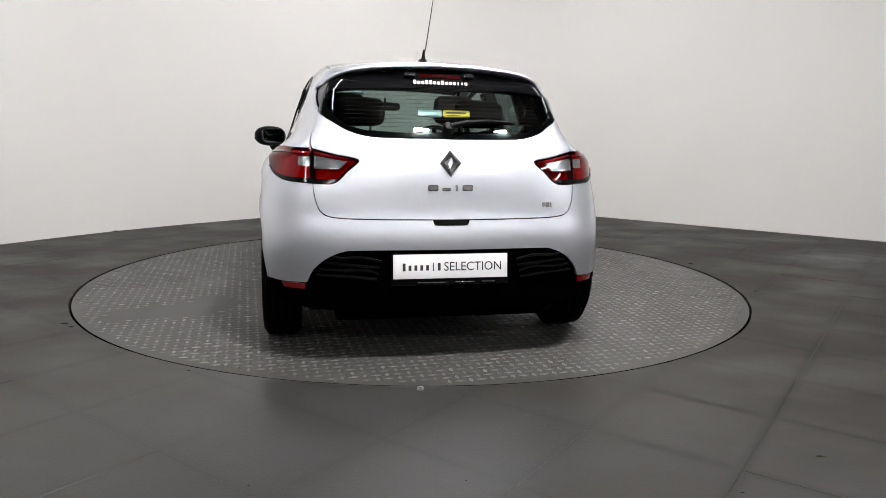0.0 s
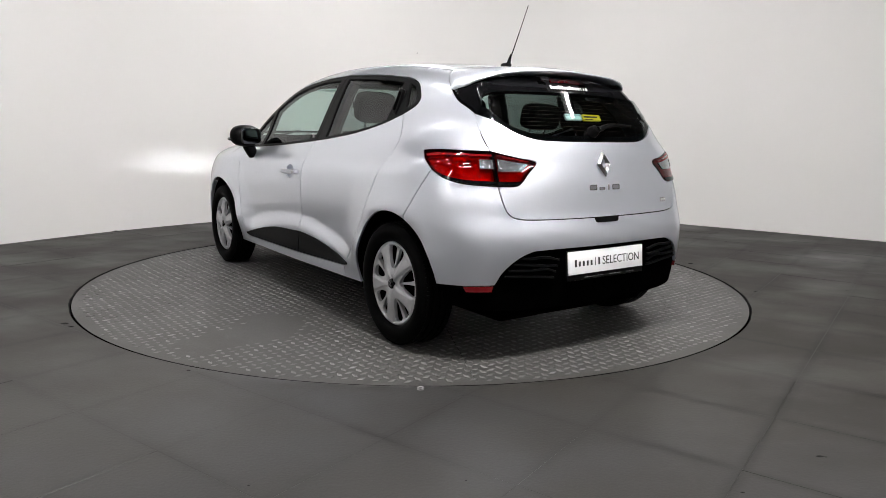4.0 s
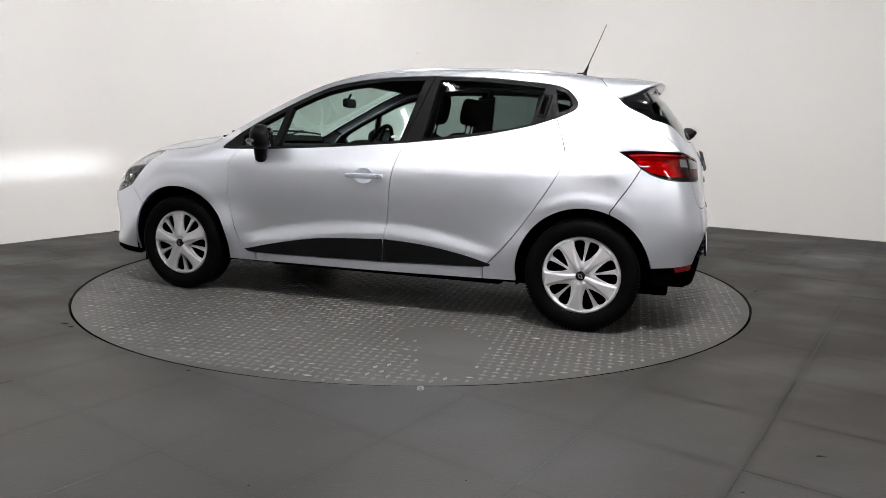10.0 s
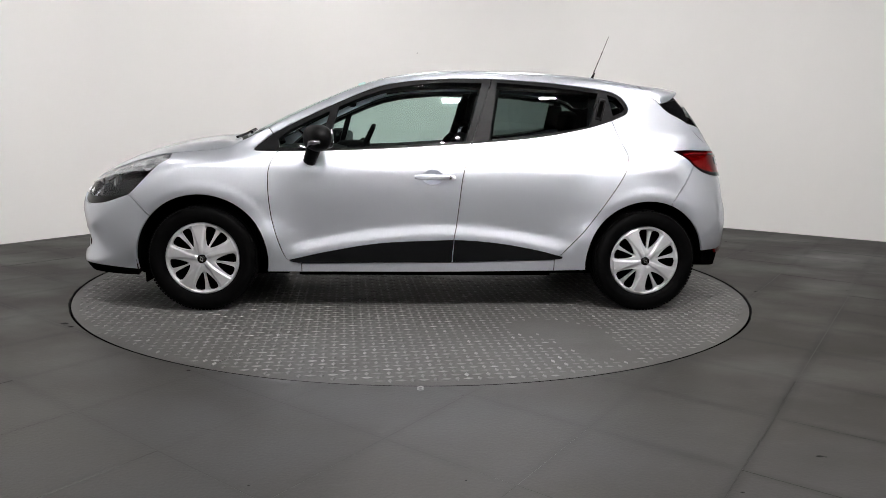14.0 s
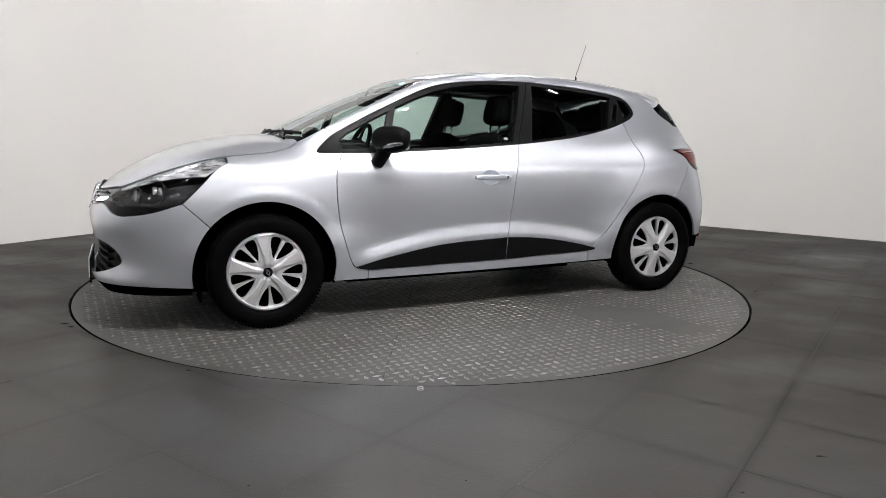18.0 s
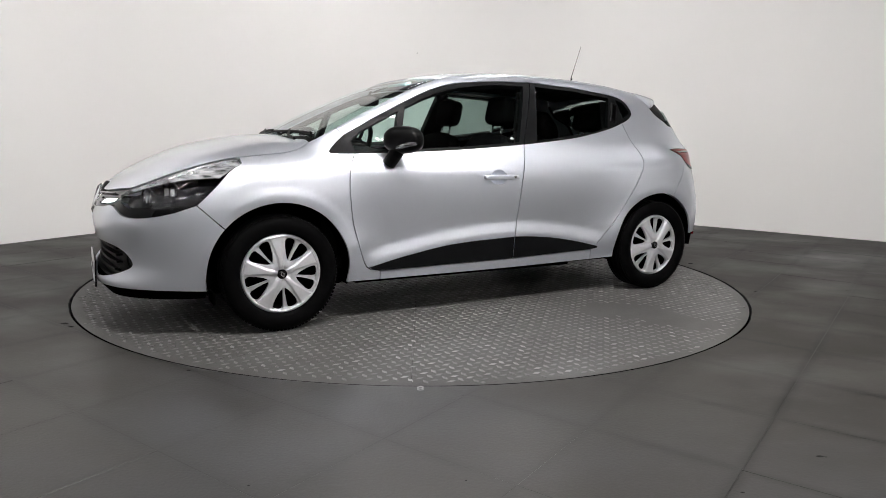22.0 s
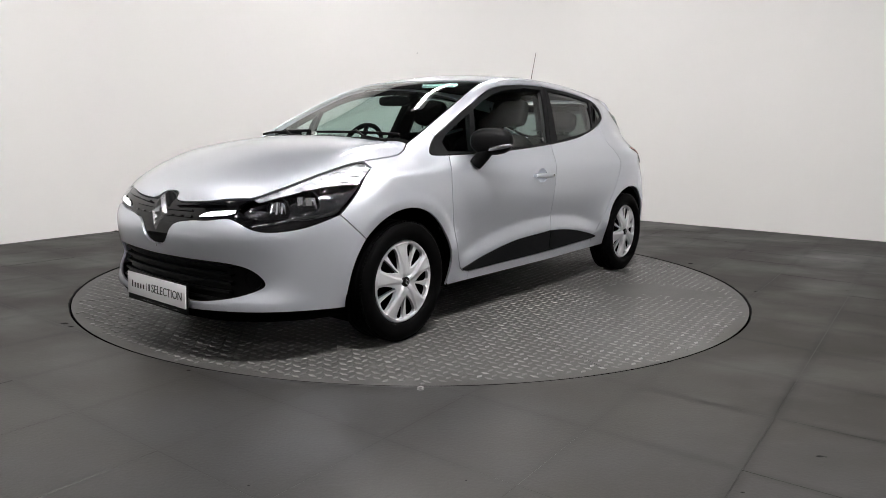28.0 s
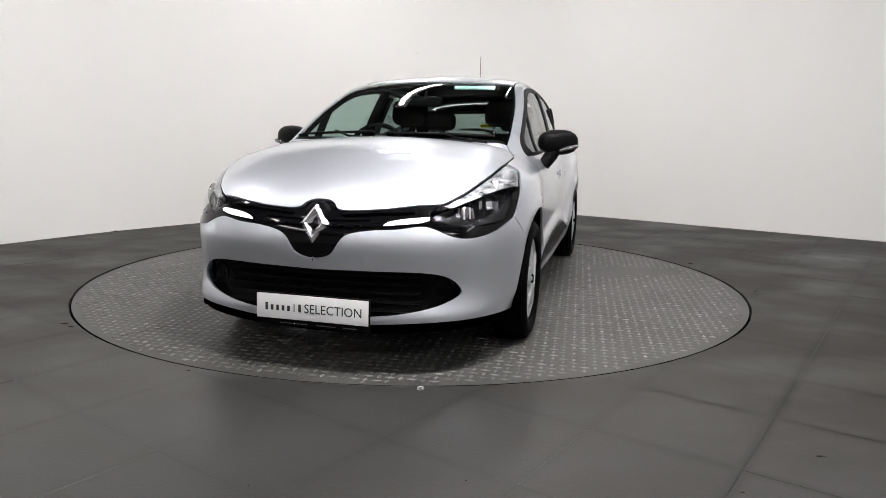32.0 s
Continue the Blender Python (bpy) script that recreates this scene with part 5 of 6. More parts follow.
# ---------- wheels ----------
def pane_mesh(outline, holes, grid, depth, thick):
    """A plate with holes, its face set by depth(x, y)."""
    loops = [np.array(outline)] + [np.array(h) for h in holes]
    lo, hi = loops[0].min(0), loops[0].max(0)
    gx, gy = np.meshgrid(np.arange(lo[0], hi[0], grid), np.arange(lo[1], hi[1], grid))
    g = np.stack([gx.ravel(), gy.ravel()], 1)
    keep = inside(loops[0], g)
    for h in loops[1:]:
        keep &= ~inside(h, g)
    border = np.vstack(loops)
    g = g[keep]
    g = g[np.min(np.linalg.norm(g[:, None] - border[None], axis=2), 1) > grid * 0.5]
    edges, k = [], 0
    for l in loops:
        edges += [(k + i, k + (i + 1) % len(l)) for i in range(len(l))]
        k += len(l)
    v, _, f, *_ = delaunay_2d_cdt([Vector(p) for p in np.vstack([border, g])], edges, [], 0, 1e-7)
    v, f = np.array([tuple(p) for p in v]), np.array([tuple(q) for q in f])
    mid = v[f].mean(1)
    keep = inside(loops[0], mid)
    for h in loops[1:]:
        keep &= ~inside(h, mid)
    f = f[keep]
    n = len(v)
    z = depth(v[:, 0], v[:, 1])
    verts = [(x, y, d) for (x, y), d in zip(v, z)] + [(x, y, d - thick) for (x, y), d in zip(v, z)]
    seen = {(a, b) for t in f for a, b in ((t[0], t[1]), (t[1], t[2]), (t[2], t[0]))}
    faces = [tuple(t) for t in f] + [(a, a + n, b + n, b) for a, b in seen if (b, a) not in seen]
    return verts, faces


def polar(pts):
    return [(r * math.cos(radians(a)), r * math.sin(radians(a))) for r, a in pts]


def cover_depth(x, y):
    r, a = np.hypot(x, y), np.degrees(np.arctan2(y, x))
    d = np.abs((a + 36) % 72 - 36)
    dish = 0.016 * np.cos(np.clip(r / 0.21, 0, 1) * 2.4) * 0.7 + 0.010 * step(0.02, 0.05, r)
    far = 1.6 / np.maximum(r, 0.05) * 0.14
    arm = 0.008 * step(23.4, 23.4 + 4.6 * far / 1.6, d + 220 * np.clip(0.080 - r, 0, 1) + 90 * np.clip(r - 0.180, 0, 1)) * (1 - step(0.192, 0.198, r))
    spoke = -0.010 * (1 - step(3, 8, d)) * step(0.06, 0.10, r) * (1 - step(0.18, 0.20, r))
    return dish + arm + spoke + 0.007 * step(0.190, 0.196, r) - 0.010 * step(0.203, 0.209, r)


COVER_HOLES = []
for k in range(5):
    for sg in (1, -1):
        pts = [(0.078, 3.2), (0.11, 2.7), (0.15, 3.0), (0.184, 3.8), (0.1935, 5.8), (0.1965, 10), (0.1965, 14), (0.194, 19.4), (0.184, 22.2), (0.163, 22.8), (0.138, 21.4), (0.114, 18.6), (0.095, 14.2), (0.083, 8.6)]
        h = polar([(0.963 * r, 72 * k + sg * a) for r, a in pts])
        COVER_HOLES.append(h if sg > 0 else h[::-1])
cover_v, cover_f = pane_mesh(polar([(0.2090, a) for a in range(0, 360, 4)]), COVER_HOLES, 0.0042, cover_depth, 0.018)
TREAD = [(0.207, -0.060), (0.211, -0.076), (0.224, -0.087), (0.25, -0.094), (0.275, -0.092), (0.291, -0.080), (0.299, -0.066), (0.3005, -0.045), (0.2935, -0.044), (0.2935, -0.036), (0.302, -0.035), (0.302, -0.006),
         (0.2945, -0.005), (0.2945, 0.005), (0.302, 0.006), (0.302, 0.035), (0.2935, 0.036), (0.2935, 0.044), (0.3005, 0.045), (0.299, 0.066), (0.291, 0.080), (0.275, 0.092), (0.25, 0.094), (0.224, 0.087), (0.211, 0.076), (0.207, 0.060)]
COVER_TURN = {(1, 1): 24, (-1, 1): 46, (1, -1): 10, (-1, -1): 45}


def build_wheel(ax, side):
    wheel = new("wheel")
    wheel.parent = car
    tagged(wheel, "black tyre with a silver ten-opening wheel cover")
    wheel.matrix_local = pose(ax * AXLE, side * 0.745, HUB, -90 * side, 0, 0) @ pose(0, 0, 0, 0, 0, COVER_TURN[(ax, side)])
    b = bmesh.new()
    lathe(b, TREAD, Matrix(), 80, close=True)
    # shoulder blocks
    for k in range(96):
        a = math.tau * k / 96
        for s in (-1, 1):
            m = Matrix.Rotation(a + 0.02 * s, 4, "Z") @ pose(0.2966, 0, s * 0.062, 0, s * 16, 0)
            bmesh.ops.create_cube(b, size=1, matrix=m @ Matrix.Diagonal((0.007, 0.0135, 0.024, 1)))
    from_bm("tyre", b, RUBBER, wheel, "black rubber tyre")
    b = bmesh.new()
    lathe(b, [(0.2075, 0.064), (0.190, 0.050), (0.17, 0.02), (0.12, 0.015), (0.06, 0.03), (0, 0.032)], Matrix(), 40)
    from_bm("rim", b, MATT_BLACK, wheel, "black steel rim")
    part("wheel_cover", [(x, y, z + 0.064) for x, y, z in cover_v], cover_f, HUBCAP, wheel, "silver plastic wheel cover", smooth=True).data.set_sharp_from_angle(angle=radians(32))
    b = bmesh.new()
    lathe(b, [(0, 0.090), (0.020, 0.0895), (0.025, 0.086), (0.026, 0.074)], Matrix(), 24)
    from_bm("cap", b, GLOSS_BLACK, wheel, "black centre cap")
    b = bmesh.new()
    for sg in (1, -1):
        vs = [b.verts.new((sg * px, py, 0.0912)) for px, py in ((0, 0.019), (0.011, 0), (0, -0.019), (0, -0.012), (0.006, 0), (0, 0.012))]
        b.faces.new(vs if sg > 0 else vs[::-1])
    from_bm("badge", b, CHROME, wheel)
    return wheel


for ax in (1, -1):
    for side in (1, -1):
        build_wheel(ax, side)
        r = (RF if ax > 0 else RR) + 0.006
        v, f = [], []
        n = 30
        for k in range(n + 1):
            a = radians(-14 + (208 if ax > 0 else 190) * k / n)
            for y in (0.80, 0.50):
                v.append((ax * AXLE + r * math.cos(a), side * y, HUB + r * math.sin(a)))
        v.append((ax * AXLE, side * 0.50, HUB))
        f = [(2 * k, 2 * k + 1, 2 * k + 3, 2 * k + 2) for k in range(n)] + [(2 * k + 1, 2 * n + 2, 2 * k + 3) for k in range(n)]
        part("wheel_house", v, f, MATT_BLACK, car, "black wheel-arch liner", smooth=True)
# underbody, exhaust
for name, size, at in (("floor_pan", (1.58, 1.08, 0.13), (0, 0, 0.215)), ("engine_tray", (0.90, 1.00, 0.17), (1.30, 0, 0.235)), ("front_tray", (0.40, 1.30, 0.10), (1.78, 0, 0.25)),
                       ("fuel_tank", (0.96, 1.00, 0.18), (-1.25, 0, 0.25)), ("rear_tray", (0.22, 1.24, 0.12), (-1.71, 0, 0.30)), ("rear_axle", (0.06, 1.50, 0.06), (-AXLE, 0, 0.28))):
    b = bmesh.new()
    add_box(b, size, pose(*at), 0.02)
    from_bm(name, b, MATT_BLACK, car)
b = bmesh.new()
tube(b, [(-1.0, -0.42, 0.25), (-1.5, -0.42, 0.25), (-1.72, -0.44, 0.25), (-1.78, -0.44, 0.235)], 0.024, 12)
from_bm("exhaust_pipe", b, MATT_BLACK, car)


# ---------- mirrors, handles, badges, wipers, plates ----------
def blob(bm, m, half, e1=0.5, e2=0.5, nu=28, nv=16):
    """A soft rounded box."""
    def pw(c, e):
        return math.copysign(abs(c) ** e, c)
    rows = []
    for i in range(nv + 1):
        v = -math.pi / 2 + math.pi * i / nv
        if i in (0, nv):
            rows.append([bm.verts.new(m @ Vector((0, 0, half[2] * pw(math.sin(v), e1))))])
            continue
        rows.append([bm.verts.new(m @ Vector((half[0] * pw(math.cos(v), e1) * pw(math.cos(u), e2), half[1] * pw(math.cos(v), e1) * pw(math.sin(u), e2), half[2] * pw(math.sin(v), e1))))
                     for u in (math.tau * k / nu for k in range(nu))])
    for a, c in zip(rows, rows[1:]):
        for k in range(nu):
            q = list(dict.fromkeys([a[k % len(a)], a[(k + 1) % len(a)], c[(k + 1) % len(c)], c[k % len(c)]]))
            bm.faces.new(q)


for s in (1, -1):
    mirror = new("wing_mirror")
    mirror.parent = car
    tagged(mirror, "matt black door mirror with a clear indicator")
    yaw = 27 * s
    m = pose(0.632, 0.862 * s, 0.990, 0, 0, yaw)
    b = bmesh.new()
    blob(b, m @ pose(0, 0, 0.004), (0.064, 0.120, 0.074), 0.82, 0.72)
    from_bm("mirror_shell", b, BLACK_PLASTIC, mirror)
    b = bmesh.new()
    blob(b, m @ pose(-0.050, 0, 0.004), (0.016, 0.094, 0.056), 0.5, 0.5)
    from_bm("mirror_glass", b, MIRROR, mirror, "mirror glass")
    b = bmesh.new()
    blob(b, m @ pose(0.030, 0.044 * s, -0.030, 13 * s, 0, -16 * s), (0.044, 0.070, 0.013), 0.6, 0.7)
    from_bm("mirror_indicator", b, GREY_LENS, mirror, "clear indicator lens")
    b = bmesh.new()
    tube(b, [(0.685, 0.79 * s, 0.862), (0.676, 0.806 * s, 0.885), (0.662, 0.828 * s, 0.918), (0.652, 0.842 * s, 0.950)], 0.036, 14, 0.042)
    from_bm("mirror_foot", b, BLACK_PLASTIC, mirror)
    # front door handle with its dished recess
    handle = new("door_handle")
    handle.parent = car
    tagged(handle, "silver pull handle in a round dish")
    b = bmesh.new()
    rings = []
    for rr, dd in ((0.064, -0.001), (0.056, -0.004), (0.044, -0.010), (0.028, -0.014), (0, -0.015)):
        if rr == 0:
            rings.append([b.verts.new((-0.018, 0.8085 * s + dd * s, 0.782))])
        else:
            rings.append([b.verts.new((-0.018 + rr * math.cos(a), (0.8085 + dd) * s, 0.782 + rr * 0.72 * math.sin(a))) for a in (math.tau * k / 28 for k in range(28))])
    for a, c in zip(rings, rings[1:]):
        for k in range(28):
            b.faces.new(list(dict.fromkeys([a[k], a[(k + 1) % 28], c[(k + 1) % len(c)], c[k % len(c)]])))
    from_bm("dish", b, SILVER, handle)
    b = bmesh.new()
    blob(b, pose(-0.030, 0.830 * s, 0.783, 0, 0, 0), (0.118, 0.009, 0.0155), 0.6, 0.35)
    add_box(b, (0.03, 0.03, 0.02), pose(0.072, 0.816 * s, 0.783), 0.004)
    add_box(b, (0.05, 0.03, 0.024), pose(-0.118, 0.816 * s, 0.783), 0.004)
    from_bm("pull", b, SILVER, handle)
    b = bmesh.new()
    lathe(b, [(0, 0.0015), (0.006, 0.0015), (0.008, 0)], Matrix.Translation((-0.118, 0.839 * s, 0.783)) @ pose(0, 0, 0, -90 * s), 14)
    from_bm("lock", b, CHROME, handle)
    # wheel-arch mud flap edge
    b = bmesh.new()
    add_box(b, (0.012, 0.14, 0.06), pose(1.625, 0.70 * s, 0.185), 0.004)
    from_bm("air_deflector", b, MATT_BLACK, car)


def diamond(name, m, w, h, t, parent, mat=CHROME):
    """A faceted chrome lozenge ring."""
    b = bmesh.new()
    o = [(0, h), (w, 0), (0, -h), (-w, 0)]
    i = [(0.08 * w, h * 0.44), (w * 0.24, h * 0.05), (-0.08 * w, -h * 0.44), (-w * 0.24, -h * 0.05)]
    mid = [(x * 0.66, y * 0.76) for x, y in o]
    rows = [[b.verts.new(m @ Vector((x, y, z))) for x, y in pts] for pts, z in ((o, 0), (o, t * 0.35), (mid, t), (i, t * 0.3), (i, -0.004))]
    for a, c in zip(rows, rows[1:]):
        for k in range(4):
            b.faces.new((a[k], a[(k + 1) % 4], c[(k + 1) % 4], c[k]))
    return from_bm(name, b, mat, parent, "chrome lozenge badge", smooth=False)


FACE_FRONT = Matrix.Translation((2.102, 0, 0.645)) @ pose(0, 0, 0, 0, -17, 0) @ Matrix(((0, 0, 1, 0), (1, 0, 0, 0), (0, 1, 0, 0), (0, 0, 0, 1)))
b = bmesh.new()
blob(b, FACE_FRONT @ pose(0, 0.004, -0.028), (0.076, 0.102, 0.022), 0.6, 1.15)
from_bm("badge_shield", b, BLACK_PLASTIC, car, "gloss black badge mount")
diamond("front_badge", FACE_FRONT @ pose(0, -0.004, -0.002), 0.066, 0.086, 0.020, car, FACET)


def face_on(chart, x, y, z):
    """A frame on the outer form whose z axis points out of it and whose y axis points up."""
    p, n = onto(chart, flat(chart, on_middle(chart, [(x, abs(y), z)])))
    p, n = Vector(p[0]), Vector(n[0])
    if y < 0:
        p.y, n.y = -p.y, -n.y
    right = Vector((0, 0, 1)).cross(n).normalized()
    up = n.cross(right)
    return Matrix(((right.x, up.x, n.x, p.x), (right.y, up.y, n.y, p.y), (right.z, up.z, n.z, p.z), (0, 0, 0, 1)))


diamond("rear_badge", face_on("rear", -1.86, 0.0, 0.898) @ pose(0, 0, 0.001), 0.049, 0.064, 0.018, car)


def bars(name, m, items, mat, parent, label, thick=0.003):
    """Lettering too small or not to be spelt out, as plain bars: (centre x, y, width, height)."""
    for x, y, w, h in items:
        b = bmesh.new()
        add_box(b, (w, h, thick), m @ pose(x, y, thick / 2), min(w, h) * 0.15, 1)
        from_bm(name, b, mat, parent, label)


FACE_GATE = face_on("rear", -1.88, 0.0, 0.792)
bars("badge_bar", FACE_GATE, [(-0.080, 0, 0.046, 0.026), (-0.020, -0.006, 0.038, 0.013), (0.026, 0, 0.010, 0.026), (0.076, 0, 0.048, 0.026)], GREY_LENS, car, "chrome model lettering as plain bars")
bars("trim_badge_bar", face_on("rear", -1.855, -0.445, 0.716),
     [(-0.018, 0, 0.016, 0.020), (0.002, 0, 0.016, 0.022), (0.018, 0, 0.006, 0.020)], CHROME, car, "small chrome trim badge")


def text_mesh(body, size):
    cu = bpy.data.curves.new("lettering", "FONT")
    cu.body, cu.size, cu.extrude, cu.align_x, cu.resolution_u = body, size, 0.0006, "CENTER", 3
    ob = new("lettering", cu)
    bpy.context.view_layer.update()
    me = bpy.data.meshes.new_from_object(ob.evaluated_get(bpy.context.evaluated_depsgraph_get()))
    bpy.data.objects.remove(ob)
    return me


def number_plate(m):
    """A white show plate with dark lettering in a black holder."""
    plate = new("show_plate")
    plate.parent = car
    tagged(plate, "white show plate in a black holder")
    b = bmesh.new()
    add_box(b, (0.520, 0.108, 0.006), m @ pose(0, 0, 0.004), 0.002)
    from_bm("plate_face", b, WHITE_PLATE, plate, "white acrylic plate")
    b = bmesh.new()
    add_box(b, (0.532, 0.142, 0.008), m @ pose(0, -0.012, -0.003), 0.003)
    from_bm("plate_holder", b, BLACK_PLASTIC, plate, "black plate holder")
    me = text_mesh("SELECTION", 0.056)
    me.materials.append(BADGE_DARK)
    ob = new("plate_lettering", me)
    ob.parent = plate
    w = max(v.co.x for v in me.vertices) - min(v.co.x for v in me.vertices)
    ob.matrix_local = m @ pose(0.100, -0.020, 0.0078) @ Matrix.Diagonal((0.262 / w, 1, 1, 1))
    # the maker's word stays a row of plain bars
    bars("plate_bar", m, [(-0.212 + 0.0262 * k, -0.002 if k in (0, 5, 6) else -0.006, 0.005 if k == 5 else 0.017, 0.038 if k in (0, 5, 6) else 0.028) for k in range(7)], BADGE_DARK, plate, "dark lettering as plain bars", 0.0075)
    bars("holder_bar", m, [(-0.085, -0.072, 0.13, 0.0045), (0.065, -0.072, 0.09, 0.0045), (0.175, -0.072, 0.06, 0.005)], GREY_LENS, plate, "small white print as plain bars", 0.0015)


number_plate(Matrix.Translation((2.143, 0, 0.277)) @ pose(0, 0, 0, 0, -2, 0) @ Matrix(((0, 0, 1, 0), (1, 0, 0, 0), (0, 1, 0, 0), (0, 0, 0, 1))))
number_plate(Matrix.Translation((-1.915, 0, 0.448)) @ pose(0, 0, 0, 0, 5, 0) @ Matrix(((0, 0, -1, 0), (-1, 0, 0, 0), (0, 1, 0, 0), (0, 0, 0, 1))))

# aerial
b = bmesh.new()
tube(b, [(-1.140, 0, 1.405), (-1.150, 0, 1.430), (-1.165, 0, 1.465)], 0.014, 10, 0.005)
blob(b, pose(-1.125, 0, 1.408), (0.035, 0.022, 0.014), 0.7, 0.8)
aerial = from_bm("aerial", b, BLACK_PLASTIC, car, "black roof aerial")
b = bmesh.new()
tube(b, [(-1.160, -0.008, 1.462), (-1.21, -0.018, 1.585), (-1.259, -0.028, 1.710)], 0.0030, 6, 0.0018)
from_bm("mast", b, BLACK_PLASTIC, aerial)

# roof and screen wipers
for y0, y1, xa in ((0.56, -0.04, 1.118), (-0.12, -0.60, 1.108)):
    wiper = new("wiper")
    wiper.parent = car
    tagged(wiper, "black windscreen wiper")
    pts, arm = [], []
    for k in range(9):
        y = y0 + (y1 - y0) * k / 8
        p, n = onto("top", [(1.090 - 0.10 * abs(y) ** 1.6 + 0.010 * k / 8, abs(y))])
        pts.append((p[0][0], y, p[0][2] + 0.004))
    b = bmesh.new()
    tube(b, pts, 0.009, 6, 0.007)
    from_bm("blade", b, BLACK_PLASTIC, wiper)
    b = bmesh.new()
    tube(b, [(xa + 0.02, y0 - 0.02 if y0 > 0 else 0.10, 0.990), (xa + 0.005, (y0 + y1) / 2 + 0.1, 1.010), (pts[4][0], pts[4][1], pts[4][2] + 0.012)], 0.008, 6, 0.006)
    from_bm("wiper_arm", b, BLACK_PLASTIC, wiper)
wiper = new("rear_wiper")
wiper.parent = car
tagged(wiper, "black rear wiper")
b = bmesh.new()
lathe(b, [(0, 0.03), (0.018, 0.028), (0.026, 0.015), (0.03, -0.01)], Matrix.Translation((-1.785, -0.005, 1.052)) @ Vector((-0.85, 0, 0.5)).to_track_quat("Z", "Y").to_matrix().to_4x4(), 20)
from_bm("wiper_hub", b, BLACK_PLASTIC, wiper)
b = bmesh.new()
tube(b, [(-1.812, -0.01, 1.062), (-1.79, -0.10, 1.082), (-1.765, -0.20, 1.088), (-1.745, -0.32, 1.084)], 0.014, 8, 0.005)
from_bm("wiper_arm", b, BLACK_PLASTIC, wiper)
b = bmesh.new()
tube(b, [(-1.775, -0.06, 1.072), (-1.755, -0.20, 1.078), (-1.735, -0.33, 1.078)], 0.007, 6, 0.005)
from_bm("blade", b, BLACK_PLASTIC, wiper)

# high stop lamp and print on the crown
CROWN = [skin("rear", chain(trace((-1.60, 0, 1.312), (-1.59, 0.105, 1.310)), trace((-1.59, 0.105, 1.310), (-1.595, 0.100, 1.294)), trace((-1.595, 0.100, 1.294), (-1.605, 0, 1.295)), trace((-1.605, 0, 1.295), (-1.60, 0, 1.312))), gap=0.0, grid=0.02, lift=-0.008)]
panel("stop_lamp", [CROWN[0], other(CROWN[0])], DARK_RED, car, "high-level red stop lamp", thick=0.008)
for s in (1, -1):
    p, n = onto("rear", flat("rear", [(-1.59, 0.14, 1.305)]))
    b = bmesh.new()
    add_box(b, (0.006, 0.05, 0.022), pose(p[0][0] - 0.004, 0.142 * s, 1.303, 0, 40, -6 * s), 0.003)
    from_bm("lamp_cheek", b, GREY_LENS, car)
FACE_CROWN = Matrix.Translation((-1.6135, 0.0, 1.262)) @ pose(0, 0, 0, 0, 36, 0) @ Matrix(((0, 0, -1, 0), (-1, 0, 0, 0), (0, 1, 0, 0), (0, 0, 0, 1)))
bars("print_bar", FACE_CROWN, [(-0.122 + 0.0188 * k, 0.003 if k in (0, 3, 4, 7) else 0, 0.006 if k in (11, 12) else 0.0135, 0.022 if k in (0, 3, 4, 7) else 0.016) for k in range(14)], WHITE_PRINT, car, "white dealer print as plain bars", 0.0015)

# stickers on the rear and front screens
STICK = Matrix.Translation((-1.718, 0.0, 1.118)) @ pose(0, 0, 0, 0, 32, 0) @ Matrix(((0, 0, -1, 0), (-1, 0, 0, 0), (0, 1, 0, 0), (0, 0, 0, 1)))
bars("sticker", STICK, [(0.055, 0, 0.125, 0.034)], YELLOW, car, "yellow window sticker", 0.001)
bars("sticker", STICK, [(-0.068, 0, 0.110, 0.034)], MINT, car, "pale mint window sticker", 0.001)
bars("sticker_bar", STICK, [(0.055, 0.006, 0.095, 0.010), (0.040, -0.008, 0.060, 0.005)], BADGE_DARK, car, "dark print as plain bars", 0.0018)
p0, _ = onto("top", [(0.40, 0.30)])
STRIP = Matrix.Translation((0.405, 0.30, p0[0][2] - 0.012)) @ pose(0, 0, 0, 0, 20, 0) @ pose(0, 0, 0, -3, 0, 90)
bars("screen_sticker", STRIP, [(0, 0, 0.26, 0.045)], MINT, car, "pale strip sticker at the top of the windscreen", 0.001)


# ---------- cabin ----------
def seat(y, x0, rear=False):
    s = new("rear_seat" if rear else "front_seat")
    s.parent = car
    tagged(s, "dark fabric car seat with a headrest")
    w = 0.30 if rear else 0.255
    b = bmesh.new()
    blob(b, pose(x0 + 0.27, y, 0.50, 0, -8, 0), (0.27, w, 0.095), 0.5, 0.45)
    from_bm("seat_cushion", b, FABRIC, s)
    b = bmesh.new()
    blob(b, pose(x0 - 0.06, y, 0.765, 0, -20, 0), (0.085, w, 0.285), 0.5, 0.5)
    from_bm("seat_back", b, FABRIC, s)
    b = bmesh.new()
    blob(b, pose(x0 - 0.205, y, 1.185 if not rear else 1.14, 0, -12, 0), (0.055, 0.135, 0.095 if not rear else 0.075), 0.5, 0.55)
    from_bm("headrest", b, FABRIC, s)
    for d in (-0.06, 0.06):
        b = bmesh.new()
        tube(b, [(x0 - 0.155, y + d, 0.98), (x0 - 0.20, y + d, 1.14)], 0.007, 8)
        from_bm("headrest_post", b, CHROME, s)


seat(0.36, -0.10)
seat(-0.36, -0.10)
seat(0.33, -0.86, True)
seat(-0.33, -0.86, True)
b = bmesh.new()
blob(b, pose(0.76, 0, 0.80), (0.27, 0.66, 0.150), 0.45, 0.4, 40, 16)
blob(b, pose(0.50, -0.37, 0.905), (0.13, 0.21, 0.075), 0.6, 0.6)
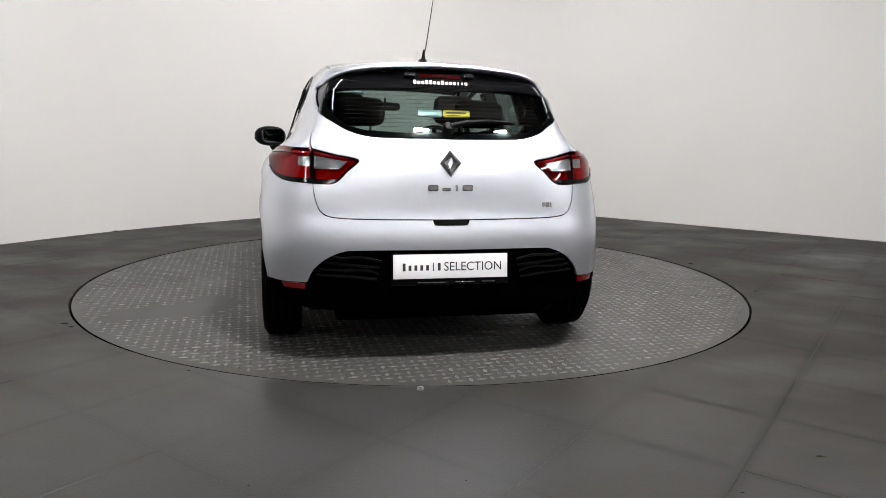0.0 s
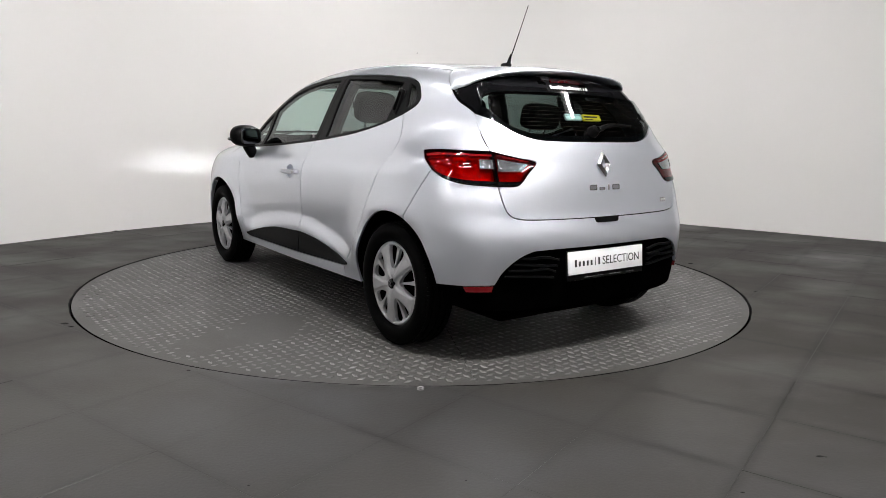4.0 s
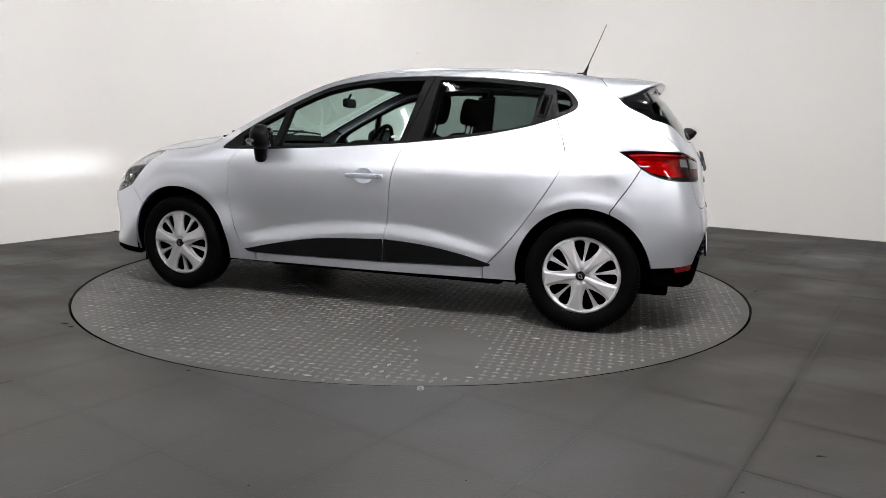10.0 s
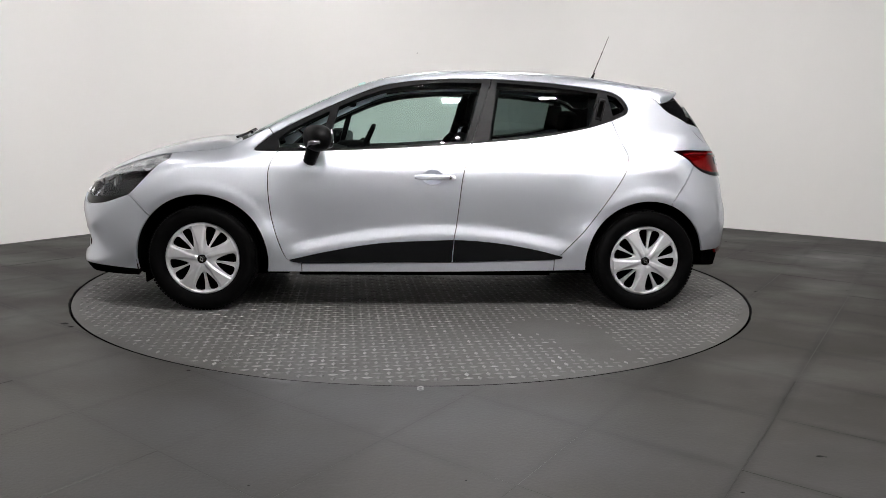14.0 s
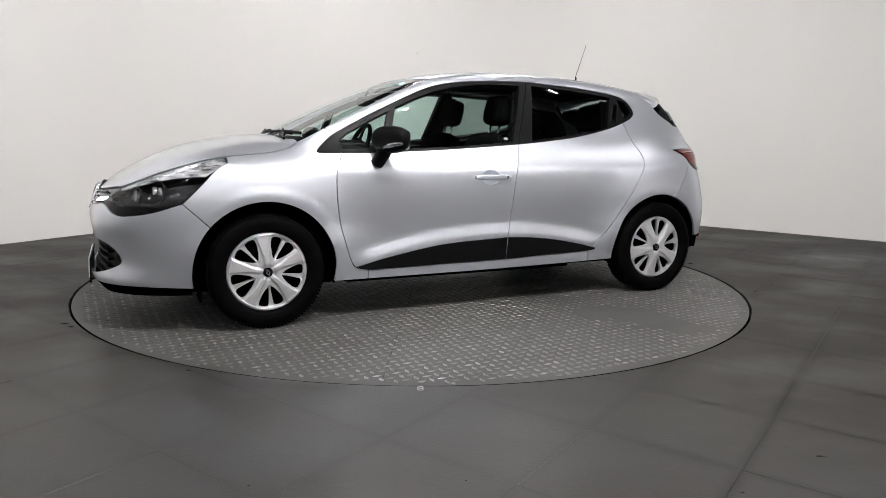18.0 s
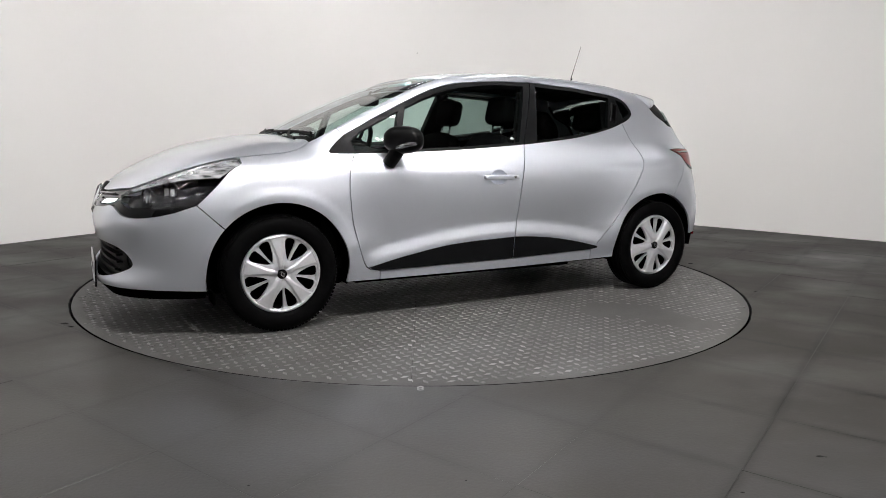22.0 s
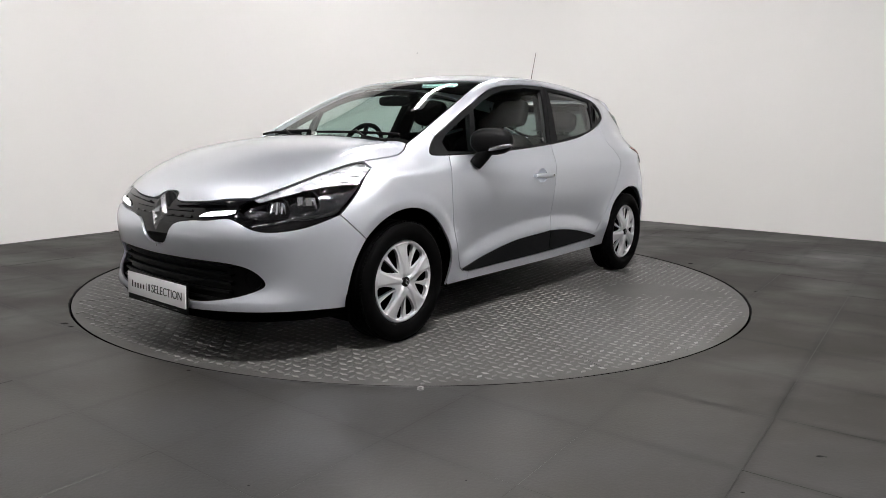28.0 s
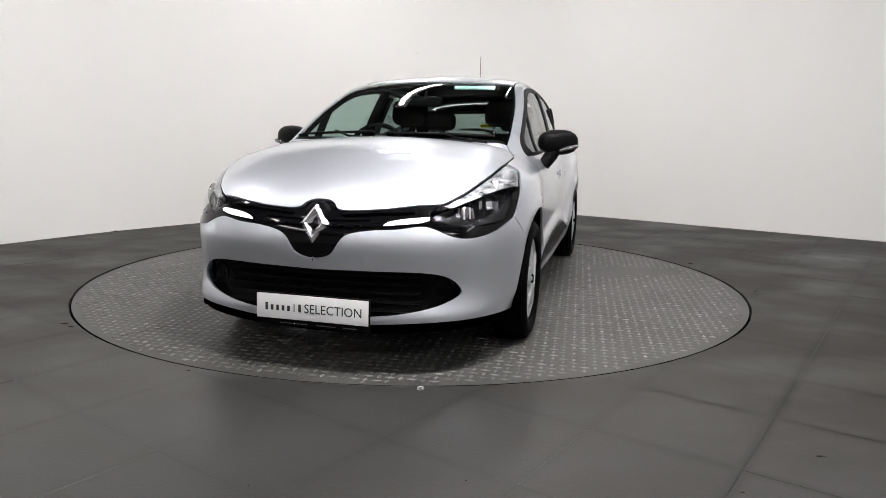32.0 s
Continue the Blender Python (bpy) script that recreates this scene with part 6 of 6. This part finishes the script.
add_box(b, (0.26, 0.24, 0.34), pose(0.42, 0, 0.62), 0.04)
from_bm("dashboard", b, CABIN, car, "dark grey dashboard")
wheel = new("steering_wheel")
wheel.parent = car
tagged(wheel, "black three-spoke steering wheel")
SW = Matrix.Translation((0.430, -0.365, 0.915)) @ pose(0, 0, 0, 0, 66 - 90, 0) @ pose(0, 0, 0, 0, -90, 0)
b = bmesh.new()
lathe(b, [(0.183 + 0.016 * math.cos(a), 0.016 * math.sin(a)) for a in (math.tau * k / 10 for k in range(10))], SW, 40, close=True)
from_bm("steering_rim", b, CABIN, wheel)
b = bmesh.new()
blob(b, SW @ pose(0, 0, -0.02), (0.075, 0.07, 0.03), 0.5, 0.6)
for a in (0, 180, 270):
    add_box(b, (0.12, 0.035, 0.014), SW @ pose(0, 0, -0.01, 0, 0, a) @ pose(0.115, 0, 0), 0.005)
from_bm("steering_boss", b, CABIN, wheel)
b = bmesh.new()
blob(b, pose(0.485, -0.005, 1.232, 0, 0, 8), (0.018, 0.112, 0.032), 0.5, 0.4)
tube(b, [(0.50, 0, 1.245), (0.47, 0, 1.295)], 0.008, 8)
from_bm("cabin_mirror", b, CABIN, car, "black interior mirror")
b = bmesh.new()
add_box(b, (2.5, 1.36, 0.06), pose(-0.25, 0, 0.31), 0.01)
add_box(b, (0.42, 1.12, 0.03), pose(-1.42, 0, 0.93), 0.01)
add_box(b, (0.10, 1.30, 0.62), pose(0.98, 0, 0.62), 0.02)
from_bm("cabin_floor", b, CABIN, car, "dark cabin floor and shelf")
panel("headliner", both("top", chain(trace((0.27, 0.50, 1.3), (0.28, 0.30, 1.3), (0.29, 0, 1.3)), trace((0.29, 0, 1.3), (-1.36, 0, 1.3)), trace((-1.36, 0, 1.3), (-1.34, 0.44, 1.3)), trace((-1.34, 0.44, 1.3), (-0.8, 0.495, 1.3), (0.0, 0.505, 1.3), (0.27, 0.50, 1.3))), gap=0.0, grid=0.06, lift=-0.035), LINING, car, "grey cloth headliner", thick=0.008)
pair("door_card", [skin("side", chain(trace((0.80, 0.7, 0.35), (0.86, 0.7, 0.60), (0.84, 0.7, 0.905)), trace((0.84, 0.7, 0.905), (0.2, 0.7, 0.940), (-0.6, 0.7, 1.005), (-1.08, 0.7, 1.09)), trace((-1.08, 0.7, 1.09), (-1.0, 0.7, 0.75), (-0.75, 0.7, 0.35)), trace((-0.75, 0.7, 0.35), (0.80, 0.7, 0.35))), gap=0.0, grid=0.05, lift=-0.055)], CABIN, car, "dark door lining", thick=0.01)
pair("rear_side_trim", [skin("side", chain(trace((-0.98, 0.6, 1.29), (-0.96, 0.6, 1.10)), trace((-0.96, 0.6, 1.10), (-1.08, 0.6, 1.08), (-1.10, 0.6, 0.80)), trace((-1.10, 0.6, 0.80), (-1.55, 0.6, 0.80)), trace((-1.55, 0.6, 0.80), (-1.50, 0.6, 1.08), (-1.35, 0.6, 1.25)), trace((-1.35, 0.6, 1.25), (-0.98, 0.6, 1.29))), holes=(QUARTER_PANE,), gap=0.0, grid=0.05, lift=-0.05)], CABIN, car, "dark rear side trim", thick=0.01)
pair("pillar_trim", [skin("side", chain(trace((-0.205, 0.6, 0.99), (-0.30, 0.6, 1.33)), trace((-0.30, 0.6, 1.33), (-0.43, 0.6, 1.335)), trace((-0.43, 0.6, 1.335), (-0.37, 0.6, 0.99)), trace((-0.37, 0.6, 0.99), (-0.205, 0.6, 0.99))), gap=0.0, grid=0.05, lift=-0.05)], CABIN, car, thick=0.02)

# hidden pull handle in the black corner of each rear window frame
for sgn in (1, -1):
    hp, hn = onto("side", flat("side", [(-1.030, 0.7, 1.190)]))
    turn_m = Matrix.Translation((-1.030, sgn * (hp[0][1] + 0.004), 1.190)) @ pose(0, 0, 0, 14 * sgn, 0, 0) @ pose(0, 0, 0, 0, -14, 0)
    b = bmesh.new()
    add_box(b, (0.050, 0.016, 0.135), turn_m, 0.007, 3)
    pull = from_bm("pull_handle", b, BLACK_PLASTIC, car, "black hidden rear door handle")
    b = bmesh.new()
    add_box(b, (0.026, 0.004, 0.100), turn_m @ pose(0.003, 0.0085 * sgn, 0), 0.0018)
    from_bm("grip_recess", b, MATT_BLACK, pull)

# etched maker's mark in the lower corner of the front side window
bars("glass_mark", face_on("side", -0.165, 0.7, 1.012) @ pose(0, 0, -0.004), [(0, 0, 0.030, 0.004), (0, -0.008, 0.024, 0.003), (0, 0.007, 0.012, 0.004)], WHITE_PRINT, car, "small pale etched mark as plain bars", 0.0008)

# heater lines printed on the rear screen
HEATER = material("heater_print", (0.035, 0.022, 0.015), rough=0.6)
for k in range(9):
    hz = 1.060 + 0.018 * k
    hx, hy = float(TAIL(hz)), 0.40 + 0.02 * min(k, 3)
    panel("heater_line", both("rear", chain(trace((hx, 0, hz), (hx + 0.03, hy, hz)), trace((hx + 0.03, hy, hz), (hx + 0.03, hy, hz - 0.0010)), trace((hx + 0.03, hy, hz - 0.0010), (hx, 0, hz - 0.0010)), trace((hx, 0, hz - 0.0010), (hx, 0, hz))), gap=0.0, grid=0.03, lift=-0.0065), HEATER, car, thick=0.0005)


# ---------- small marks on the hall floor ----------
def fleck(x, y, size, seed):
    """A dark crumb of dirt or chipped paint on the floor."""
    rng = random.Random(seed)
    b = bmesh.new()
    n = 7
    ringv = [b.verts.new((x + size * rng.uniform(0.5, 1.1) * math.cos(math.tau * k / n), y + size * 0.55 * rng.uniform(0.5, 1.1) * math.sin(math.tau * k / n), 0.0004)) for k in range(n)]
    top = b.verts.new((x, y, 0.0004 + size * 0.22))
    for k in range(n):
        b.faces.new((ringv[k], ringv[(k + 1) % n], top))
    ob = from_bm("floor_chip", b, PIT)
    return tagged(ob, "small dark chip of dirt on the floor", "debris", "floor chips")


for k, (x, y, s) in enumerate(((1.333, -2.878, 0.016), (1.352, -2.883, 0.009), (-0.484, -3.068, 0.006), (0.154, -3.038, 0.006), (0.967, -3.109, 0.009), (0.187, -2.36, 0.006), (-3.06, 2.06, 0.05),
                               (-2.98, 2.13, 0.035), (-1.86, -1.36, 0.028), (-1.80, -1.42, 0.020), (2.29, 0.62, 0.03), (2.33, -0.42, 0.02), (-0.98, -2.08, 0.012), (3.02, -0.35, 0.012))):
    fleck(x, y, s, k)
b = bmesh.new()
lathe(b, [(0, 0.010), (0.005, 0.008), (0.004, 0.0), (0.003, -0.02)], pose(-0.033, 4.525, 2.10, 90, 0, 0), 12)
tagged(from_bm("wall_nail", b, PIT), "small dark nail head in the white wall", "nail")
FLOOR_PRINT = material("scuffed_floor_print", (0.24, 0.24, 0.235), rough=0.6, spread=0.3, scale=40)
me = text_mesh("8", 0.066)
me.materials.append(FLOOR_PRINT)
ob = new("floor_mark", me)
ob.matrix_world = pose(0.020, -2.302, 0.0012)
tagged(ob, "small pale stencilled digit beside the turntable", "floor mark")


# ---------- what moves: the table turns and carries the car ----------
def motions():
    turns = ((0.0, 99.86), (1.0, 105.63), (2.0, 111.44), (3.0, 117.25), (3.5, 120.18), (4.5, 126.04), (5.5, 131.90), (6.0, 134.84), (7.0, 140.74), (8.0, 146.63), (9.0, 152.55),
             (10.0, 158.48), (11.0, 164.45), (12.0, 170.40), (13.0, 176.27), (14.0, 182.05), (14.5, 184.95), (15.5, 190.85), (16.5, 196.45), (17.0, 198.75), (17.5, 200.87),
             (18.0, 202.70), (18.5, 204.14), (19.0, 205.10), (19.5, 205.74), (20.0, 205.93), (20.5, 205.94), (22.5, 205.95), (23.0, 206.38), (23.5, 207.26), (24.0, 208.50),
             (24.5, 210.12), (25.0, 212.12), (25.5, 214.58), (26.5, 220.45), (27.5, 226.40), (28.0, 229.34), (29.0, 235.18), (30.0, 241.07), (31.0, 246.90), (32.0, 252.78))
    walk(turntable, [(t, pose(0, 0, 0, 0, 0, a - 176)) for t, a in turns])
    walk(car, [(t, pose(0, 0, 0, 0, 0, a) @ Matrix.Translation((-0.0314, 0.1850, 0.0))) for t, a in turns])


motions()
